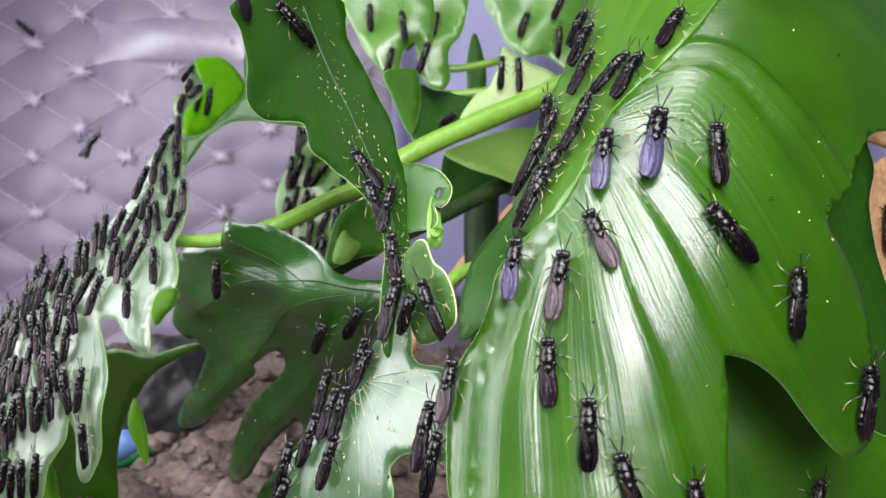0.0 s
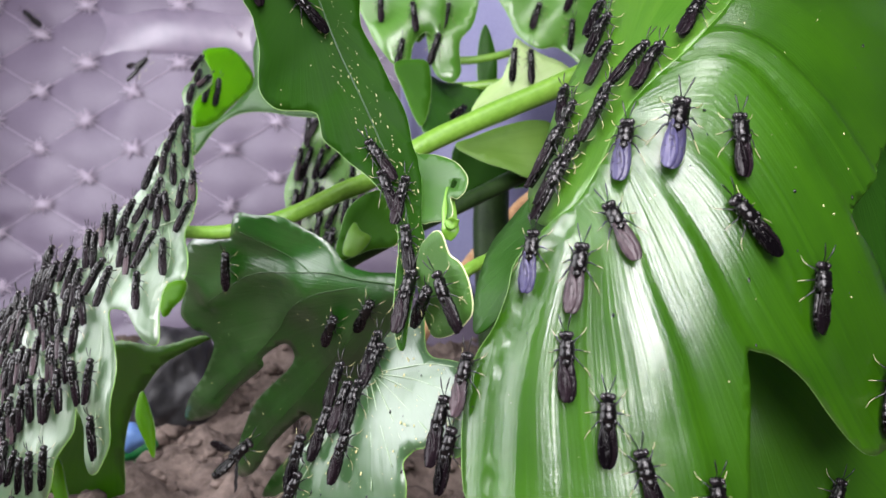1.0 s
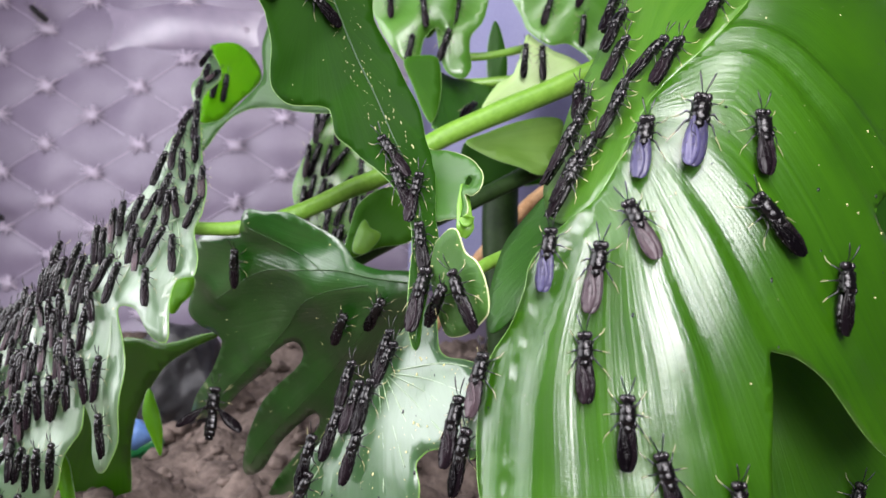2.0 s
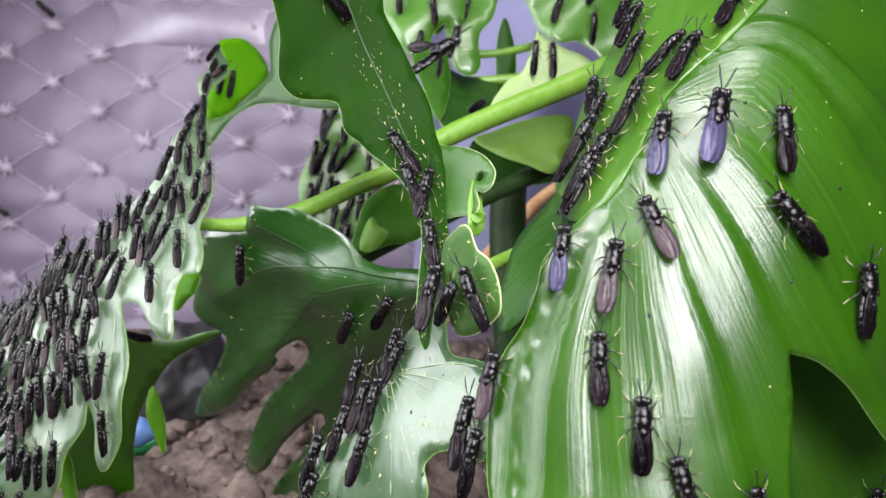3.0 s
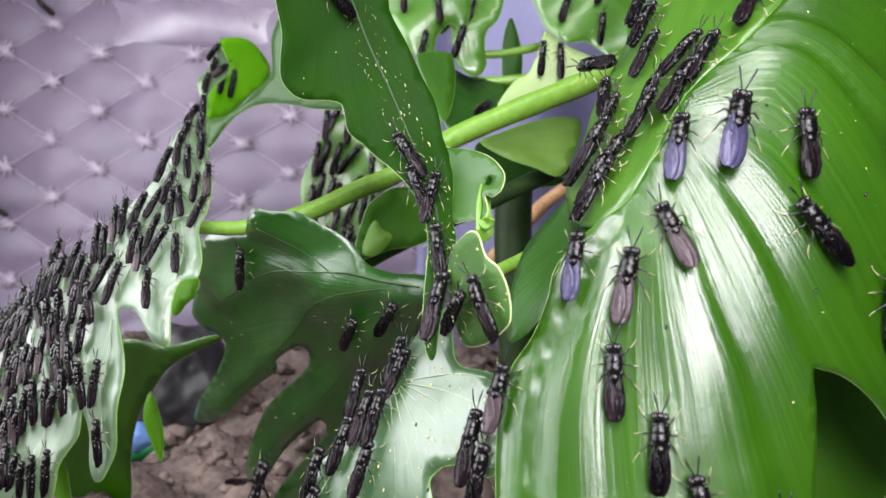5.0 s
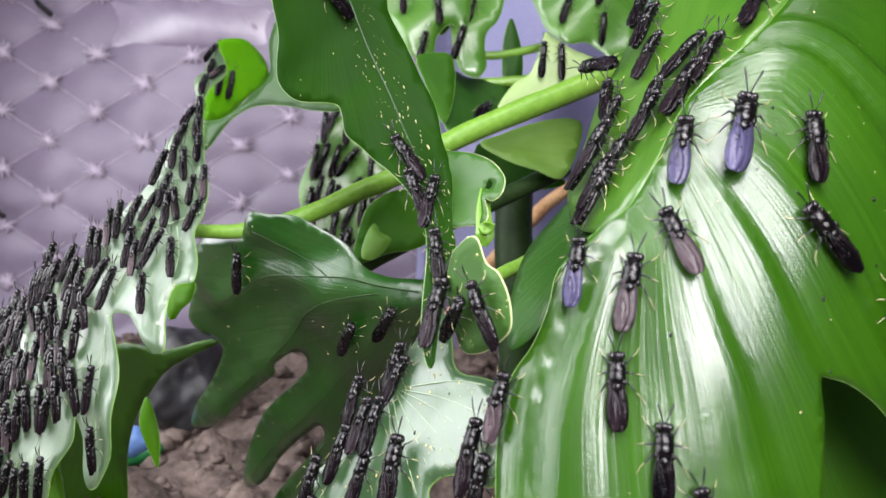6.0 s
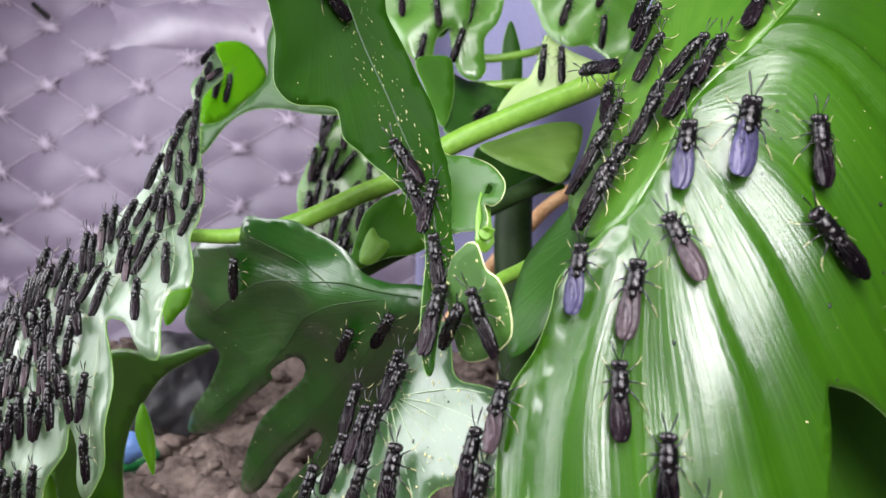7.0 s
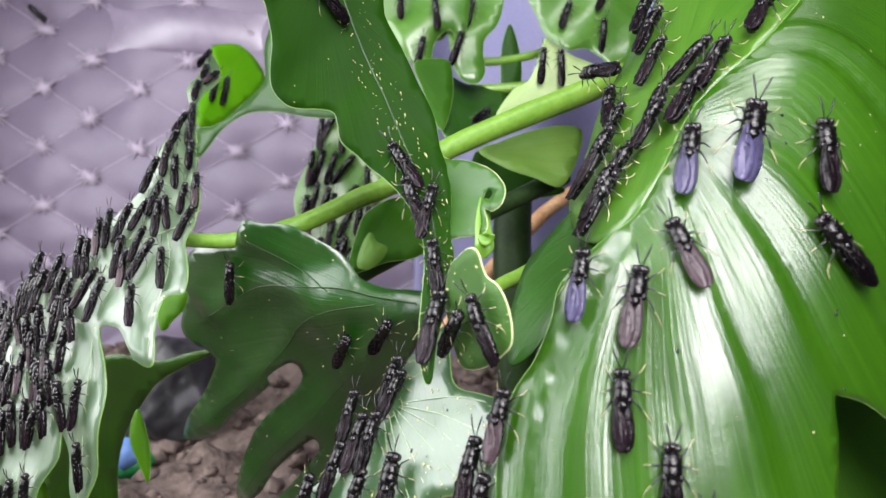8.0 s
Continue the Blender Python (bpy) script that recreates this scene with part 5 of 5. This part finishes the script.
def dark_lump():
    """A crumpled black plastic bag lying on the soil."""
    bm = bmesh.new()
    bmesh.ops.create_icosphere(bm, subdivisions=5, radius=1.0)
    for v in bm.verts:
        n = 1 + 0.25 * noise.noise(v.co * 1.6) + 0.12 * abs(noise.noise(v.co * 4.0))
        v.co = Vector((v.co.x * 0.03 * n, v.co.y * 0.03 * n, max(v.co.z, -0.6) * 0.034 * n))
    ob = part("plastic_bag", bm, BLACK_PLASTIC)
    ob.matrix_world = pose(POT[0], POT[1], 0.018, 0, 0, 20)
    tagged(ob, "crumpled black plastic bag lying on the soil", "plastic bag")


dark_lump()


def litter():
    root = thing("plastic_scrap", pose(*BLUE_BIT), "blue and green plastic scrap lying on the soil", "litter")
    inv = root.matrix_world.inverted()
    bm = blob(bmesh.new(), (0, 0, 0), (0.009, 0.007, 0.008), 14, 9, lambda s: 0.9 + 0.2 * math.cos(4 * s))
    part("blue_cap", bm, BLUE_PLASTIC, root, "scuffed blue plastic cap")
    bm = bmesh.new()
    path = smooth_loop([inv @ Vector(p) for p in GREEN_BIT], 6, False)
    tube(bm, path, [0.005 - 0.0015 * i / len(path) for i in range(len(path))], 10)
    part("green_tube", bm, GREEN_PLASTIC, root, "bent green plastic tube")
    bm = bmesh.new()
    tube(bm, [Vector((0.0, 0.004, -0.008)), Vector((0.004, 0.006, -0.03)), Vector((0.002, 0.01, -0.07))], [0.006, 0.007, 0.006], 8)
    part("neck", bm, GREEN_PLASTIC, root)


litter()


def satin_band():
    """A smooth satin panel that swells softly out of the quilt."""
    (x0, y0, z1), (x1, _, z0) = BAND
    bm = bmesh.new()
    nx, nz = 48, 16
    grid = []
    for j in range(nz + 1):
        row = []
        for i in range(nx + 1):
            x, z = x0 - 0.03 + (x1 - x0 + 0.06) * i / nx, z0 - 0.01 + (z1 - z0 + 0.024) * j / nz
            swell = (math.sin(math.pi * j / nz) * math.sin(math.pi * i / nx)) ** 0.7
            row.append(bm.verts.new((x, cloth_y(x, z) - 0.001 - 0.0075 * swell, z)))
        grid.append(row)
    for j in range(nz):
        for i in range(nx):
            bm.faces.new((grid[j][i], grid[j][i + 1], grid[j + 1][i + 1], grid[j + 1][i]))
    tagged(part("satin_band", bm, SATIN), "smooth shiny satin panel sewn on the quilted cloth", "fabric panel")


satin_band()

# ---- what moves ----
FLIGHT_LOW = [(0.0, -0.0830, 0.2091, 0.0311), (0.5, -0.0817, 0.2092, 0.0375), (0.8, -0.0750, 0.2109, 0.0497), (1.0, -0.0692, 0.2123, 0.0592), (1.2, -0.0680, 0.2129, 0.0644), (1.5, -0.0689, 0.2135, 0.0695), (1.7, -0.0702, 0.2136, 0.0707), (2.2, -0.0880, 0.2145, 0.0789), (2.8, -0.1095, 0.2165, 0.0958), (3.1, -0.1124, 0.2163, 0.0956), (3.2, -0.1104, 0.2143, 0.0818), (3.3, -0.0961, 0.2130, 0.0714), (3.5, -0.0769, 0.2127, 0.0671), (3.6, -0.0635, 0.2137, 0.0727), (3.7, -0.0608, 0.2148, 0.0797), (3.8, -0.0631, 0.2161, 0.0893), (3.9, -0.0641, 0.2162, 0.0902), (4.0, -0.0725, 0.2168, 0.0948), (4.1, -0.0801, 0.2167, 0.0947), (4.3, -0.0851, 0.2165, 0.0947), (4.4, -0.0854, 0.2151, 0.0853), (4.5, -0.0793, 0.2135, 0.0736), (4.6, -0.0660, 0.2128, 0.0678), (4.7, -0.0661, 0.2127, 0.0672), (5.2, -0.0636, 0.2100, 0.0484)]
FLIGHT_TOP = [(0.0, -0.0337, 0.1954, 0.2207), (2.0, -0.0408, 0.1950, 0.2147), (2.5, -0.0376, 0.1926, 0.1994), (2.8, -0.0309, 0.1894, 0.1777), (3.0, -0.0124, 0.2052, 0.1798), (3.2, -0.0045, 0.2053, 0.1804), (3.4, 0.0190, 0.2057, 0.1805), (3.5, 0.0197, 0.2057, 0.1805), (3.8, 0.0274, 0.2064, 0.1838), (4.0, 0.0351, 0.2071, 0.1874), (4.1, 0.0375, 0.2067, 0.1848), (4.3, 0.0396, 0.2063, 0.1818), (4.4, 0.0456, 0.2061, 0.1797), (4.5, 0.0500, 0.2059, 0.1775)]
FLIGHT_FAR = [(0, -0.1871, 0.376, 0.1624), (0.2, -0.1813, 0.3794, 0.1731), (0.4, -0.179, 0.3811, 0.1775), (0.6, -0.1766, 0.3829, 0.1805), (0.8, -0.1736, 0.3848, 0.185), (1.0, -0.1685, 0.3868, 0.1978), (1.2, -0.1635, 0.3893, 0.2012), (1.4, -0.1543, 0.4041, 0.2045), (1.8, -0.1301, 0.486, 0.2123), (2.2, -0.0938, 0.5562, 0.2157)]
SETTLED = (37.0, 8.2, 178)
LANDED = (0.4, 8.2, -160, 15.0)
CRAWLED = (-0.8, -34.9, -79, 16.6)


def flying_fly(label):
    root = thing("fly", Matrix.Identity(4), label, "fly")
    fly_parts(root)
    return root


low_flyer = flying_fly("black soldier fly hovering above the soil, then landing on a leaf")
top_flyer = flying_fly("black soldier fly flying up and landing on the leaf")
far_flyer = flying_fly("black soldier fly flying past the quilted cloth behind the plant")
crawler = thing("fly", Matrix.Identity(4), "black soldier fly crawling out from under the leaf", "fly")
fly_parts(crawler)


def facing(place, ahead):
    """A fly at a place, heading along ahead, belly down."""
    x = Vector(ahead).normalized()
    z = (Vector((0, -0.6, 1)) - x * x.dot(Vector((0, -0.6, 1)))).normalized()
    m = Matrix((x, z.cross(x), z)).transposed().to_4x4()
    m.translation = place
    return m


def beats(wing, side, start, end):
    """Wing strokes about the hinge while in the air."""
    hinge = Matrix.Translation((0.0018, side * 0.0012, 0.0036))
    rows, k, t = [], 0, start
    if start > 0:
        rows.append((0.0, Matrix.Identity(4)))
    while t < end:
        rows.append((t, hinge @ Matrix.Rotation(radians(-side * 58), 4, "Z") @ Matrix.Rotation(radians(side * (40 if k % 2 else -25)), 4, "X") @ hinge.inverted()))
        k, t = k + 1, t + 1 / 15
    rows += [(end, Matrix.Identity(4)), (8.0, Matrix.Identity(4))] if end < 8 else []
    return rows


def motions():
    rows = []
    for t, x, y, z in FLIGHT_LOW:
        ahead = (0.75, 0.2, 0.65) if t < 2 else (-0.3, 0.2, 0.9) if t < 3.3 else (0.35, 0.1, 0.9) if t < 3.75 else (-0.25, 0.1, 0.95) if t < 4.05 else (0.3, 0.1, 0.9)
        rows.append((t, facing((x, y, z), ahead)))
    rest = MID_BRIGHT.seat(SETTLED[0] / 1000, SETTLED[1] / 1000, SETTLED[2], 0.0003)
    walk(low_flyer, rows + [(5.6, Matrix.Translation((0, -0.006, 0.004)) @ rest), (5.9, rest), (8.0, rest)])
    rows = [(t, facing((x, y, z), (0.7, 0.1, 0.7))) for t, x, y, z in FLIGHT_FAR]
    walk(far_flyer, rows + [(8.0, rows[-1][1])])
    rest = NEAR_FLANK.seat(LANDED[0] / 1000, LANDED[1] / 1000, LANDED[2], 0.0004)
    rows = [(t, facing((x, y, z), (0.8, 0.1, 0.55))) for t, x, y, z in FLIGHT_TOP]
    walk(top_flyer, rows + [(4.6, rest), (8.0, rest)])
    seat = NEAR_FLANK.seat(CRAWLED[0] / 1000, CRAWLED[1] / 1000, CRAWLED[2], 0.0006)
    ahead = seat.to_3x3() @ Vector((1, 0, 0))
    under = Matrix.Translation(-0.02 * ahead - 0.009 * (seat.to_3x3() @ Vector((0, 0, 1)))) @ seat
    walk(crawler, [(0.0, under), (3.6, under), (4.2, Matrix.Translation(-0.007 * ahead) @ seat), (5.2, seat), (8.0, seat)])
    for root, start, end in ((low_flyer, 0.0, 5.9), (top_flyer, 2.0, 4.6), (far_flyer, 0.0, 2.2)):
        wings = [o for o in root.children if o.name.startswith("wing")]
        for side, wing in zip((1, -1), wings):
            walk(wing, beats(wing, side, start, end))


motions()
